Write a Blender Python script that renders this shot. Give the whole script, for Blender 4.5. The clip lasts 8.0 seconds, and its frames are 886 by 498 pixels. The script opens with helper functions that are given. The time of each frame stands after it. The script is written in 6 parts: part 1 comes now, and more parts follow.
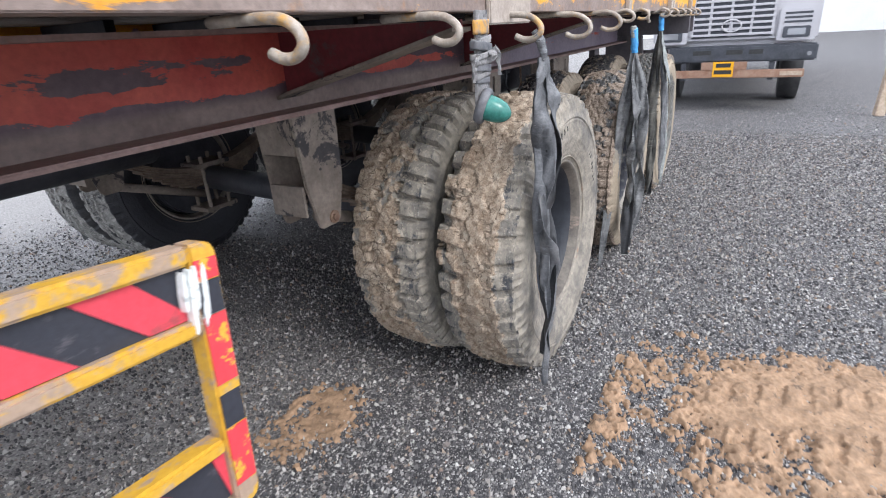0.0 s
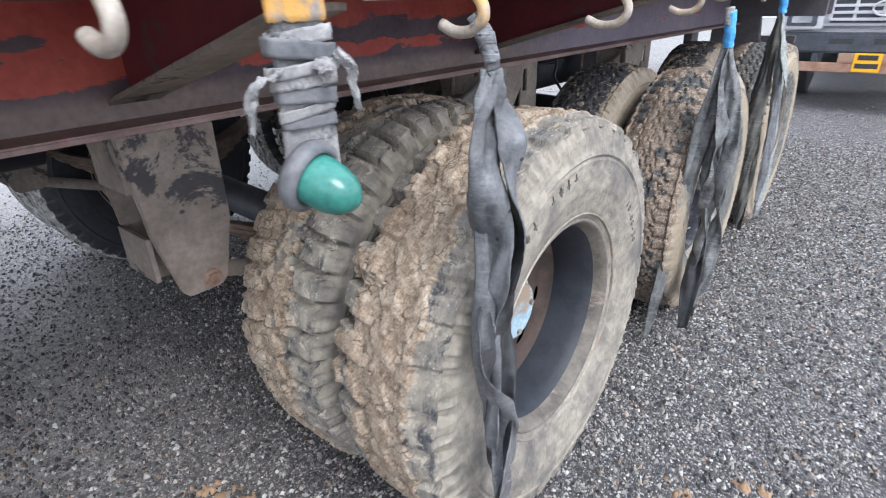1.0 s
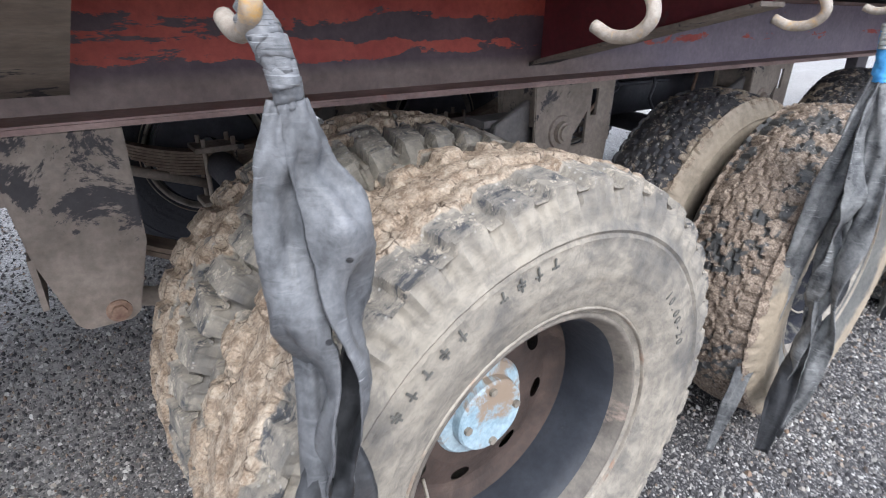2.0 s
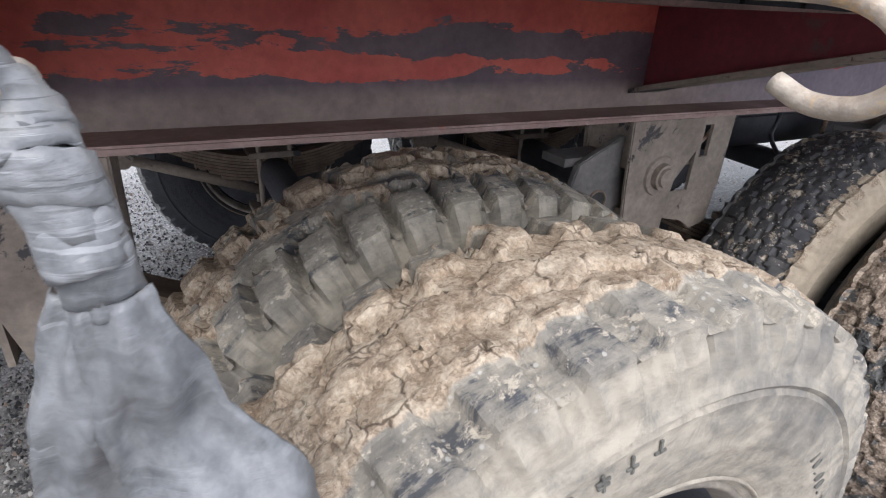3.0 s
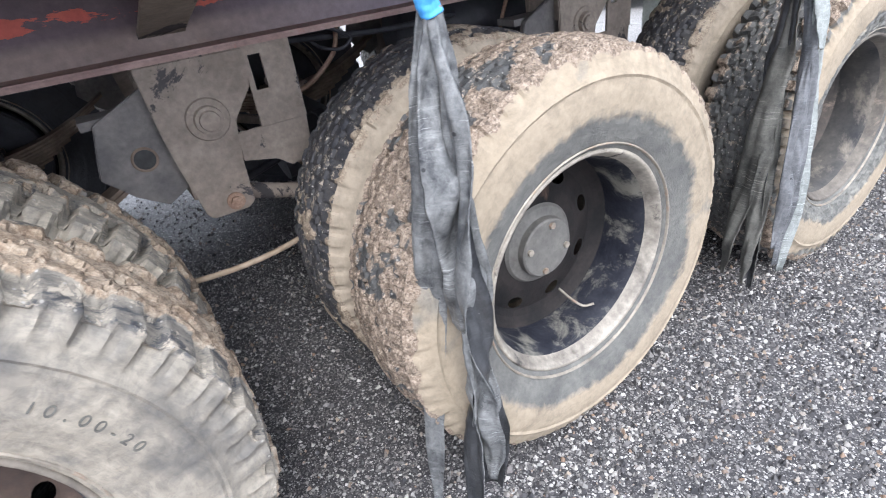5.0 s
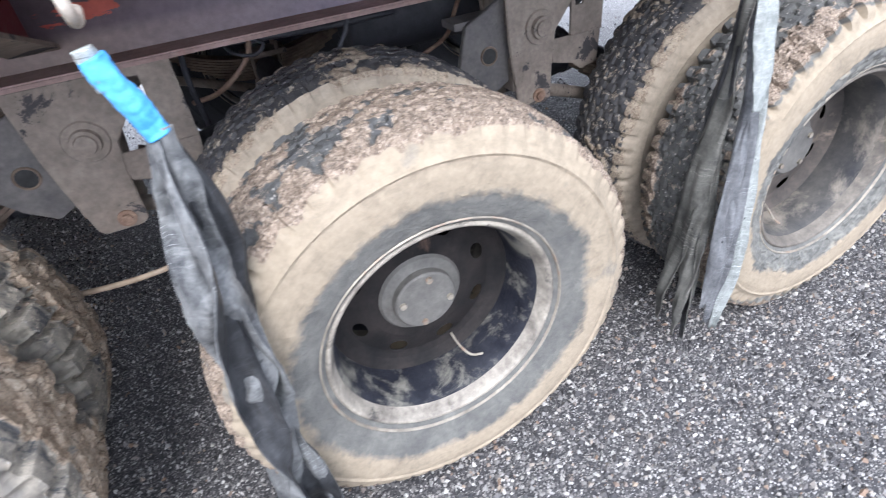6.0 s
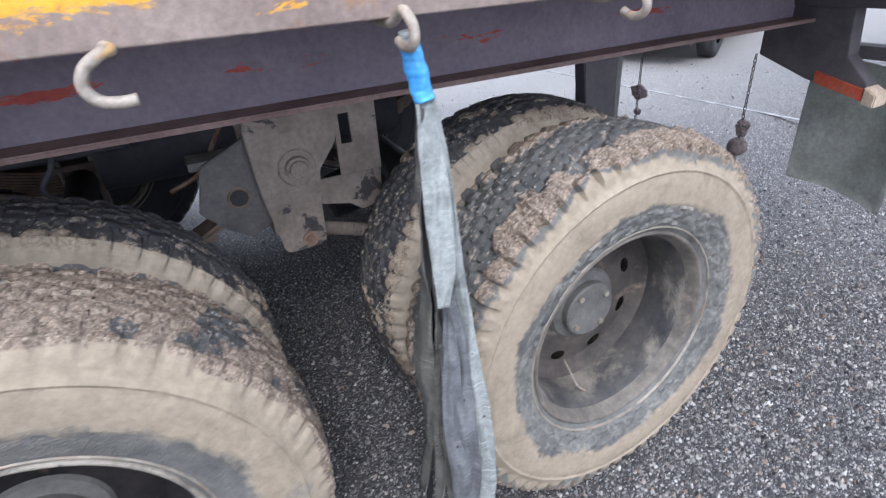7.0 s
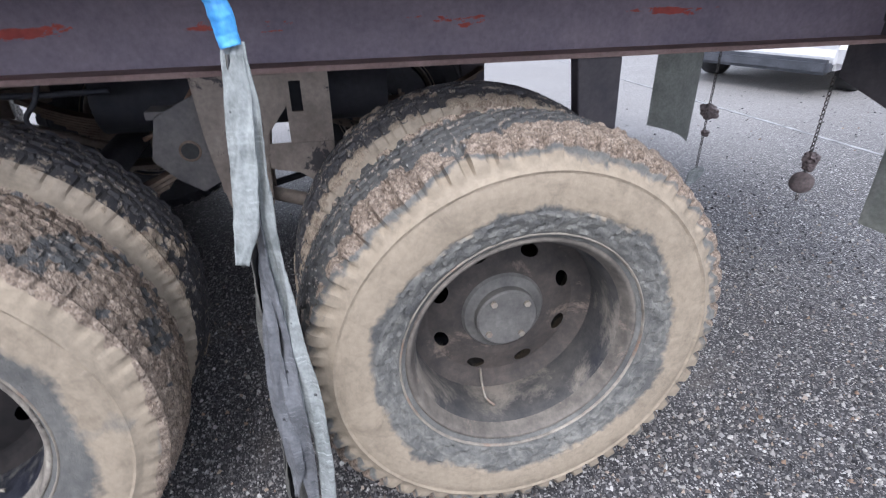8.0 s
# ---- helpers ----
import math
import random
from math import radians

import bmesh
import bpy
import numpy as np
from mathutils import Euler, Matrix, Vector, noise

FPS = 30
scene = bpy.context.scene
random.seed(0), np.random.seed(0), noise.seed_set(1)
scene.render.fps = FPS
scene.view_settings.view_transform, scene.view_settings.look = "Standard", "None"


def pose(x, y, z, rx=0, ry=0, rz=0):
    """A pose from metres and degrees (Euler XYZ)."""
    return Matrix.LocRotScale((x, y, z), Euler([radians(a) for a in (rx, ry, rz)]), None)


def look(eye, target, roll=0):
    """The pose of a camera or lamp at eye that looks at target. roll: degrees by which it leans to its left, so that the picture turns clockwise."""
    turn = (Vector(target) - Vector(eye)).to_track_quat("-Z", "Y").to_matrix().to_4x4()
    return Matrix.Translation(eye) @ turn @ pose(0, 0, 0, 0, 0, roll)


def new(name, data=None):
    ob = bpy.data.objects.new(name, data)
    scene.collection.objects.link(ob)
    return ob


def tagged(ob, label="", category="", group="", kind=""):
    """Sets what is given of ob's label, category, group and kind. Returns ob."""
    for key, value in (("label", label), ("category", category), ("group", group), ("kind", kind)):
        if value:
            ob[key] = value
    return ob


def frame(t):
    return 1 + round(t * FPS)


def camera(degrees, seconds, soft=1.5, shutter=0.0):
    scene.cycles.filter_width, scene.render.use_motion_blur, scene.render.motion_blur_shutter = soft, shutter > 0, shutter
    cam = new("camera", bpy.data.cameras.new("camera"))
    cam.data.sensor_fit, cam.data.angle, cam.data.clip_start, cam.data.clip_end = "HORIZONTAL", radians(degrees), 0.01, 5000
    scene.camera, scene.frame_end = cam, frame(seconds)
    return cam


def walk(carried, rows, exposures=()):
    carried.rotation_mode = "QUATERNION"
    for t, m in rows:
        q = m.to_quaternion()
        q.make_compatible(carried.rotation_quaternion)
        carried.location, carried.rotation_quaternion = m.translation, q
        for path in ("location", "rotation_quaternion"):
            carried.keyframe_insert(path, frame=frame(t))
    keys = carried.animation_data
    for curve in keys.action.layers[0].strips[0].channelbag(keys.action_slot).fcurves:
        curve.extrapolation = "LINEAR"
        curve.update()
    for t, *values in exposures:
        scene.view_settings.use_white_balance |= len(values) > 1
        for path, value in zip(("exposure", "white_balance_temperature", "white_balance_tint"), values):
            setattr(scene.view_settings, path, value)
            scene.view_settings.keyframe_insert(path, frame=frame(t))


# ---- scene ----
cam = camera(79.54, 8.0, soft=1.0, shutter=0.2)
PATH = [
    (0, (-0.2463, -0.3022, 1.2237), (1.3523, 0.6329, 0.4686), -3.67),
    (0.5, (0.1510, -0.2725, 1.2120), (1.6587, 0.7767, 0.4209), -2.21),
    (1, (0.5531, -0.2376, 1.2252), (1.9441, 0.9323, 0.3907), -1.69),
    (1.2, (0.6840, -0.2524, 1.2138), (1.9958, 0.9889, 0.3545), -1.99),
    (2.3, (1.0918, -0.1368, 1.2097), (2.1114, 1.3773, 0.3925), 2.53),
    (2.5, (1.1263, -0.0648, 1.2208), (2.1065, 1.4664, 0.3874), 3.26),
    (3, (1.1918, 0.0118, 1.2321), (2.0611, 1.6055, 0.3929), 3.18),
    (3.5, (1.3067, -0.0394, 1.2436), (2.0513, 1.6293, 0.4306), 0.75),
    (4, (1.5499, -0.2254, 1.2356), (2.3422, 1.4002, 0.3814), -2.48),
    (4.5, (1.8567, -0.3706, 1.1555), (2.8099, 1.1029, 0.1962), -5.96),
    (4.7, (1.9294, -0.4209, 1.1484), (2.8790, 1.0609, 0.1984), -7.03),
    (5.8, (2.4236, -0.4953, 1.3100), (3.0107, 0.9970, 0.1148), -7.91),
    (6, (2.5280, -0.5096, 1.3274), (3.1176, 0.9801, 0.1303), -7.30),
    (6.5, (2.8813, -0.4639, 1.3095), (3.6490, 1.0059, 0.1912), -4.00),
    (7, (3.1980, -0.4796, 1.3342), (3.9839, 1.0890, 0.3742), -3.86),
    (7.5, (3.4587, -0.5745, 1.3565), (4.1038, 1.0988, 0.4710), -3.29),
    (8, (3.6506, -0.6297, 1.2404), (4.0609, 1.0986, 0.3213), -0.79),
]
walk(cam, [(t, look(eye, target, roll)) for t, eye, target, roll in PATH],
     exposures=[(0.0, 0.90, 6300, 10), (0.5, 1.15, 6150, 9), (1.0, 1.10, 6150, 9), (2.5, 1.17, 6300, 10), (3.0, 1.20, 6400, 10), (3.5, 1.45, 6400, 10), (4.0, 1.20, 6300, 10), (4.5, 1.32, 6250, 10), (6.0, 1.50, 6050, 11), (6.6, 1.35, 6050, 11), (7.2, 0.80, 5900, 12), (8.0, 0.82, 6050, 13)])

# ---- daylight: an overcast sky ----
world = bpy.data.worlds.new("overcast_sky")
scene.world = world
world.use_nodes = True
wn = world.node_tree.nodes
wl = world.node_tree.links
sky = wn.new("ShaderNodeTexSky")
sky.sky_type = "NISHITA"
sky.sun_disc = False
sky.sun_elevation = radians(47)
sky.sun_rotation = radians(200)
sky.dust_density = 6.0
cloud = wn.new("ShaderNodeMixRGB")
cloud.inputs["Fac"].default_value = 0.86
cloud.inputs["Color2"].default_value = (11.0, 11.6, 13.0, 1)
wl.new(sky.outputs["Color"], cloud.inputs["Color1"])
wl.new(cloud.outputs["Color"], wn["Background"].inputs["Color"])
wn["Background"].inputs["Strength"].default_value = 0.10
sun = new("sun", bpy.data.lights.new("sun", "SUN"))
sun.data.energy = 1.25
sun.data.angle = radians(25)
sun.data.color = (1.0, 0.98, 0.96)
sun.matrix_world = pose(0, 0, 20, 43, 0, -20)

# ---- materials ----
def material(name, rough=0.8, metal=0.0):
    m = bpy.data.materials.new(name)
    m.use_nodes = True
    b = m.node_tree.nodes["Principled BSDF"]
    b.inputs["Roughness"].default_value = rough
    b.inputs["Metallic"].default_value = metal
    return m, m.node_tree, b


def node(tree, kind, **values):
    n = tree.nodes.new(kind)
    for key, value in values.items():
        n.inputs[key].default_value = value
    return n


def coords(tree, scale=(1, 1, 1), world_space=False):
    """Object coordinates in metres, or world ones."""
    if world_space:
        source = tree.nodes.new("ShaderNodeNewGeometry").outputs["Position"]
    else:
        source = tree.nodes.new("ShaderNodeTexCoord").outputs["Object"]
    mp = node(tree, "ShaderNodeMapping", Scale=scale)
    tree.links.new(source, mp.inputs["Vector"])
    return mp.outputs["Vector"]


def grain(tree, vec, scale, detail=6.0, rough=0.6, distortion=0.0):
    n = node(tree, "ShaderNodeTexNoise", Scale=scale, Detail=detail, Roughness=rough, Distortion=distortion)
    tree.links.new(vec, n.inputs["Vector"])
    return n.outputs["Fac"]


def ramp(tree, fac, *stops):
    n = tree.nodes.new("ShaderNodeValToRGB")
    e = n.color_ramp.elements
    while len(e) < len(stops):
        e.new(0.5)
    for el, (pos, col) in zip(e, stops):
        el.position = pos
        el.color = (*col, 1) if isinstance(col, tuple) else (col, col, col, 1)
    tree.links.new(fac, n.inputs["Fac"])
    return n.outputs["Color"]


def mix(tree, fac, a, b, mode="MIX"):
    n = tree.nodes.new("ShaderNodeMixRGB")
    n.blend_type = mode
    for sock, v in (("Fac", fac), ("Color1", a), ("Color2", b)):
        if isinstance(v, (int, float)):
            n.inputs[sock].default_value = v if sock == "Fac" else (v, v, v, 1)
        elif isinstance(v, tuple):
            n.inputs[sock].default_value = (*v, 1)
        else:
            tree.links.new(v, n.inputs[sock])
    return n.outputs["Color"]


def grain_colour(tree, vec, scale):
    n = node(tree, "ShaderNodeTexNoise", Scale=scale, Detail=3.0)
    tree.links.new(vec, n.inputs["Vector"])
    return n.outputs["Color"]


def bump(tree, b, height, strength=0.5, distance=0.01):
    n = node(tree, "ShaderNodeBump", Strength=strength, Distance=distance)
    tree.links.new(height, n.inputs["Height"])
    tree.links.new(n.outputs["Normal"], b.inputs["Normal"])


def attribute(tree, name):
    n = tree.nodes.new("ShaderNodeAttribute")
    n.attribute_name = name
    return n.outputs["Fac"]


def mottled(name, dark, light, scale=8.0, rough=0.8, metal=0.0, bumps=0.3, fine=60.0, stain=None, stain_at=(0.55, 0.68), world_space=True):
    """Two-scale mottling between two colours, with blotches of a third."""
    m, t, b = material(name, rough, metal)
    v = coords(t, world_space=world_space)
    big, small = grain(t, v, scale, 8, 0.65), grain(t, v, fine, 5, 0.6)
    c = ramp(t, big, (0.32, dark), (0.68, light))
    c = mix(t, 0.35, c, ramp(t, small, (0.3, 0.25), (0.7, 0.8)), "OVERLAY")
    if stain:
        spots = grain(t, v, scale * 0.6, 12, 0.72, 0.4)
        c = mix(t, ramp(t, spots, (stain_at[0], 0.0), (stain_at[1], 1.0)), c, stain)
    t.links.new(c, b.inputs["Base Color"])
    t.links.new(ramp(t, small, (0.2, rough * 0.75), (0.8, min(1, rough * 1.2))), b.inputs["Roughness"])
    bump(t, b, small, bumps, 0.004)
    return m


M = {}


def tyre_material(name, rubber, dust, earth, coat, crumbs):
    """Rubber under dry dust; the attributes say where earth is caked ('mud'), where a pale coat dried ('coat') and how much dust lies ('dust'). Earth is a row of four tones; crumbs says how grainy it lies."""
    m, t, b = material(name, 0.85)
    v = coords(t)
    fine, mid, grit = grain(t, v, 75, 6, 0.65), grain(t, v, 13, 8, 0.65, 0.5), grain(t, v, 260, 3, 0.6)
    polar = t.nodes.new("ShaderNodeAttribute")
    polar.attribute_name = "polar"
    streak = grain(t, polar.outputs["Vector"], 1.0, 8, 0.7, 0.4)
    scuff = mix(t, 0.35, grain(t, v, 30, 10, 0.72, 0.8), streak)

    def edged(key, lo, hi, wobble, other):
        sub = node(t, "ShaderNodeMath")
        sub.operation = "MULTIPLY_ADD"
        t.links.new(other, sub.inputs[0])
        sub.inputs[1].default_value, sub.inputs[2].default_value = wobble, -0.5 * wobble
        add = node(t, "ShaderNodeMath")
        t.links.new(attribute(t, key), add.inputs[0])
        t.links.new(sub.outputs[0], add.inputs[1])
        return ramp(t, add.outputs[0], (lo, 0.0), (hi, 1.0))

    def shade(c, k):
        return tuple(min(1, x * k) for x in c)

    c_dust = ramp(t, mix(t, 0.4, mid, streak), (0.34, shade(dust, 0.68)), (0.5, shade(dust, 0.88)), (0.66, dust))
    tone = mix(t, 0.55, mid, grain(t, v, 42, 6, 0.7))
    c_mud = ramp(t, tone, (0.34, earth[0]), (0.44, earth[1]), (0.54, earth[2]), (0.68, earth[3]))
    cell = node(t, "ShaderNodeTexVoronoi", Scale=215)
    t.links.new(v, cell.inputs["Vector"])
    pick = t.nodes.new("ShaderNodeSeparateColor")
    t.links.new(cell.outputs["Color"], pick.inputs["Color"])
    c_cell = ramp(t, pick.outputs["Red"], (0.05, earth[0]), (0.35, earth[1]), (0.75, earth[2]), (0.98, earth[3]))
    c_mud = mix(t, crumbs, c_mud, c_cell)
    split = node(t, "ShaderNodeTexVoronoi", Scale=24)
    split.feature = "DISTANCE_TO_EDGE"
    t.links.new(mix(t, 0.05, v, grain_colour(t, v, 22), "ADD"), split.inputs["Vector"])
    cleft = mix(t, 1.0, ramp(t, split.outputs["Distance"], (0.012, 1.0), (0.05, 0.0)), ramp(t, mid, (0.46, 0.0), (0.56, 0.85)), "MULTIPLY")
    if crumbs < 0.2:
        c_mud = mix(t, cleft, c_mud, shade(earth[0], 0.55))
    c_mud = mix(t, 0.5, c_mud, ramp(t, grit, (0.3, 0.2), (0.7, 0.8)), "OVERLAY")
    chips = grain(t, v, 62, 12, 0.8, 1.2)
    c_mud = mix(t, ramp(t, chips, (0.555, 0.0), (0.575, 0.55)), c_mud, earth[3])
    c_mud = mix(t, ramp(t, chips, (0.425, 0.6), (0.445, 0.0)), c_mud, shade(earth[0], 0.8))
    on_tread = attribute(t, "tread")
    c_dust = mix(t, mix(t, 1.0, ramp(t, chips, (0.565, 0.0), (0.585, 0.6)), on_tread, "MULTIPLY"), c_dust, shade(dust, 1.25))
    c_dust = mix(t, mix(t, 1.0, ramp(t, chips, (0.42, 0.55), (0.44, 0.0)), on_tread, "MULTIPLY"), c_dust, shade(dust, 0.45))
    c_coat = ramp(t, mix(t, 0.5, mid, streak), (0.32, shade(coat, 0.62)), (0.5, shade(coat, 0.9)), (0.68, coat))
    c_coat = mix(t, ramp(t, grain(t, v, 11, 9, 0.72, 0.8), (0.52, 0.0), (0.66, 0.55)), c_coat, shade(coat, 0.55))
    c_coat = mix(t, 0.3, c_coat, ramp(t, fine, (0.3, 0.3), (0.7, 0.7)), "OVERLAY")
    blotch = mix(t, 0.5, grain(t, v, 21, 10, 0.74, 0.6), grain(t, polar.outputs["Vector"], 0.55, 9, 0.7, 0.5))
    patchy = ramp(t, blotch, (0.425, 0.06), (0.45, 0.65), (0.50, 1.0))
    patchy = mix(t, attribute(t, "tread"), ramp(t, blotch, (0.36, 0.55), (0.47, 1.0)), patchy)
    amount = mix(t, 1.0, mix(t, 1.0, attribute(t, "dust"), patchy, "MULTIPLY"), ramp(t, scuff, (0.34, 0.45), (0.56, 1.0)), "MULTIPLY")
    c = mix(t, amount, ramp(t, fine, (0.3, shade(rubber, 0.6)), (0.7, rubber)), c_dust)
    c = mix(t, mix(t, 1.0, ramp(t, grain(t, v, 34, 10, 0.75, 0.4), (0.555, 0.0), (0.60, 0.75)), on_tread, "MULTIPLY"), c, earth[3])
    fleck = node(t, "ShaderNodeTexVoronoi", Scale=95)
    t.links.new(v, fleck.inputs["Vector"])
    fp = t.nodes.new("ShaderNodeSeparateColor")
    t.links.new(fleck.outputs["Color"], fp.inputs["Color"])
    specks = mix(t, 1.0, ramp(t, fleck.outputs["Distance"], (0.16, 1.0), (0.26, 0.0)), ramp(t, fp.outputs["Green"], (0.60, 0.0), (0.66, 0.8)), "MULTIPLY")
    specks = mix(t, 1.0, specks, attribute(t, "tread"), "MULTIPLY")
    c = mix(t, specks, c, (0.40, 0.38, 0.35))
    c = mix(t, edged("coat", 0.30, 0.72, 0.7, scuff), c, c_coat)
    c = mix(t, edged("mud", 0.34, 0.60, 0.6, fine), c, c_mud)
    t.links.new(c, b.inputs["Base Color"])
    t.links.new(ramp(t, amount, (0.0, 0.55), (0.6, 0.95)), b.inputs["Roughness"])
    # moulded scrolls rubbed pale on the band beside the rim
    scroll = node(t, "ShaderNodeTexVoronoi", Scale=1.15)
    scroll.feature = "DISTANCE_TO_EDGE"
    warp = mix(t, 0.75, polar.outputs["Vector"], grain_colour(t, polar.outputs["Vector"], 0.9), "ADD")
    t.links.new(warp, scroll.inputs["Vector"])
    lines = ramp(t, scroll.outputs["Distance"], (0.03, 1.0), (0.24, 0.0))
    rubbed = mix(t, 1.0, mix(t, 1.0, attribute(t, "pads"), lines, "MULTIPLY"), ramp(t, streak, (0.40, 0.0), (0.62, 0.75)), "MULTIPLY")
    c = mix(t, rubbed, c, (0.27, 0.265, 0.235))
    t.links.new(c, b.inputs["Base Color"])
    lumps = mix(t, crumbs * 0.6, mix(t, 0.5, fine, scuff), ramp(t, cell.outputs["Distance"], (0.0, 1.0), (0.6, 0.0)))
    flat = mix(t, ramp(t, attribute(t, "coat"), (0.2, 0.0), (0.8, 0.8)), lumps, 0.5)
    bump(t, b, mix(t, 0.35, flat, chips), 0.85, 0.006)
    return m


M["tyre_muddy"] = tyre_material("rubber_under_dry_mud", (0.050, 0.055, 0.066), (0.385, 0.345, 0.285), ((0.12, 0.080, 0.054), (0.255, 0.19, 0.135), (0.385, 0.31, 0.235), (0.50, 0.435, 0.35)), (0.42, 0.37, 0.31), 0.05)
M["tyre_dark"] = tyre_material("dark_rubber_with_dust", (0.062, 0.063, 0.066), (0.27, 0.265, 0.24), ((0.075, 0.056, 0.043), (0.18, 0.136, 0.104), (0.28, 0.218, 0.166), (0.40, 0.33, 0.265)), (0.375, 0.31, 0.23), 0.65)
M["tyre_black"] = tyre_material("black_rubber_with_cream_dust", (0.030, 0.032, 0.042), (0.30, 0.275, 0.24), ((0.12, 0.09, 0.065), (0.24, 0.185, 0.14), (0.32, 0.265, 0.20), (0.42, 0.355, 0.28)), (0.38, 0.32, 0.25), 0.3)
M["tyre_far"] = tyre_material("black_rubber_with_white_tread", (0.030, 0.032, 0.042), (0.46, 0.45, 0.42), ((0.20, 0.19, 0.17), (0.34, 0.33, 0.30), (0.46, 0.45, 0.42), (0.55, 0.53, 0.50)), (0.38, 0.32, 0.25), 0.1)
M["rim"] = mottled("dusty_steel_rim", (0.010, 0.011, 0.018), (0.034, 0.036, 0.046), 15, 0.55, 0.0, 0.4, 110, (0.21, 0.20, 0.172), (0.51, 0.64))
M["rim"].node_tree.nodes["Principled BSDF"].inputs["Specular IOR Level"].default_value = 0.22
M["rim_plain"] = mottled("blue_grey_rim_paint", (0.013, 0.016, 0.023), (0.042, 0.047, 0.058), 7, 0.6, 0.0, 0.3, 90, (0.22, 0.185, 0.15), (0.56, 0.70))
M["rim_dusty"] = mottled("rim_under_brown_dust", (0.026, 0.027, 0.032), (0.105, 0.098, 0.088), 9, 0.75, 0.0, 0.35, 100, (0.24, 0.21, 0.175), (0.50, 0.64))
M["rim_lip"] = mottled("scuffed_rim_lip", (0.13, 0.115, 0.10), (0.43, 0.39, 0.33), 13, 0.6, 0.1, 0.3, 90, (0.06, 0.055, 0.052), (0.57, 0.63))
M["lip_dusty"] = mottled("rim_lip_under_brown_dust", (0.085, 0.075, 0.066), (0.22, 0.195, 0.165), 13, 0.75, 0.1, 0.3, 90, (0.33, 0.255, 0.21), (0.56, 0.66))
M["disc_rust"] = mottled("rusty_wheel_disc", (0.030, 0.021, 0.018), (0.085, 0.057, 0.046), 9, 0.8, 0.0, 0.3, 80, (0.12, 0.088, 0.068), (0.58, 0.70))
M["disc_dusty"] = mottled("dusty_wheel_disc", (0.028, 0.025, 0.024), (0.085, 0.070, 0.060), 10, 0.8, 0.0, 0.3, 80, (0.21, 0.165, 0.13), (0.58, 0.68))
M["rim_edge"] = mottled("worn_rim_edge", (0.17, 0.15, 0.125), (0.40, 0.36, 0.30), 14, 0.6, 0.3, 0.25, 80, (0.30, 0.17, 0.11))
M["hub"] = mottled("grey_dusty_hub", (0.085, 0.082, 0.078), (0.165, 0.158, 0.146), 12, 0.7, 0.1, 0.3, 90, (0.09, 0.08, 0.075), (0.58, 0.68))
M["steel_dusty"] = mottled("chassis_steel_under_dust", (0.17, 0.138, 0.114), (0.29, 0.243, 0.204), 9, 0.9, 0.0, 0.35, 70, (0.055, 0.05, 0.052), (0.575, 0.595))
M["steel_dark"] = mottled("dark_greasy_steel", (0.030, 0.032, 0.042), (0.075, 0.075, 0.084), 6, 0.6, 0.2, 0.3, 60)
M["spring"] = mottled("brown_leaf_spring", (0.11, 0.075, 0.055), (0.26, 0.2, 0.155), 12, 0.8, 0.1, 0.3, 80)
M["hook"] = mottled("worn_white_hook", (0.22, 0.185, 0.155), (0.47, 0.42, 0.36), 25, 0.55, 0.1, 0.4, 120, (0.55, 0.33, 0.11), (0.53, 0.64))


def strap_material(name, dark, light, rough):
    """Old rubber: lengthwise scuffs, creases, dark punched spots and a film of dust."""
    m, t, b = material(name, rough)
    v = coords(t)
    long = coords(t, (1.0, 1.0, 0.7))
    big, scuff, fine = grain(t, v, 9, 8, 0.65, 0.5), grain(t, long, 55, 9, 0.7, 0.4), grain(t, v, 160, 4, 0.6)
    c = ramp(t, mix(t, 0.45, big, scuff), (0.37, dark), (0.61, light))
    c = mix(t, 0.3, c, ramp(t, fine, (0.3, 0.25), (0.7, 0.75)), "OVERLAY")
    spot = node(t, "ShaderNodeTexVoronoi", Scale=48)
    t.links.new(v, spot.inputs["Vector"])
    sp = t.nodes.new("ShaderNodeSeparateColor")
    t.links.new(spot.outputs["Color"], sp.inputs["Color"])
    hole = mix(t, 1.0, ramp(t, spot.outputs["Distance"], (0.13, 1.0), (0.18, 0.0)), ramp(t, sp.outputs["Red"], (0.90, 0.0), (0.92, 0.9)), "MULTIPLY")
    c = mix(t, hole, c, (0.012, 0.013, 0.016))
    rub = grain(t, coords(t, (0.6, 0.6, 2.6)), 26, 8, 0.7, 0.6)
    c = mix(t, ramp(t, rub, (0.54, 0.0), (0.66, 0.35)), c, tuple(x * 1.35 for x in light))
    lines = grain(t, coords(t, (1.6, 1.6, 30)), 11, 4, 0.6, 0.3)
    where = ramp(t, grain(t, v, 7, 4, 0.6), (0.48, 0.0), (0.58, 0.7))
    c = mix(t, mix(t, 1.0, ramp(t, lines, (0.60, 0.0), (0.64, 1.0)), where, "MULTIPLY"), c, tuple(min(1, x * 2.0) for x in light))
    c = mix(t, mix(t, 1.0, ramp(t, lines, (0.36, 1.0), (0.39, 0.0)), where, "MULTIPLY"), c, tuple(x * 0.6 for x in dark))
    t.links.new(c, b.inputs["Base Color"])
    t.links.new(ramp(t, scuff, (0.3, rough * 0.8), (0.7, min(1, rough * 1.5))), b.inputs["Roughness"])
    crease = grain(t, coords(t, (0.5, 0.5, 1.6)), 30, 6, 0.6, 1.5)
    bump(t, b, mix(t, 0.3, crease, fine), 0.35, 0.005)
    return m


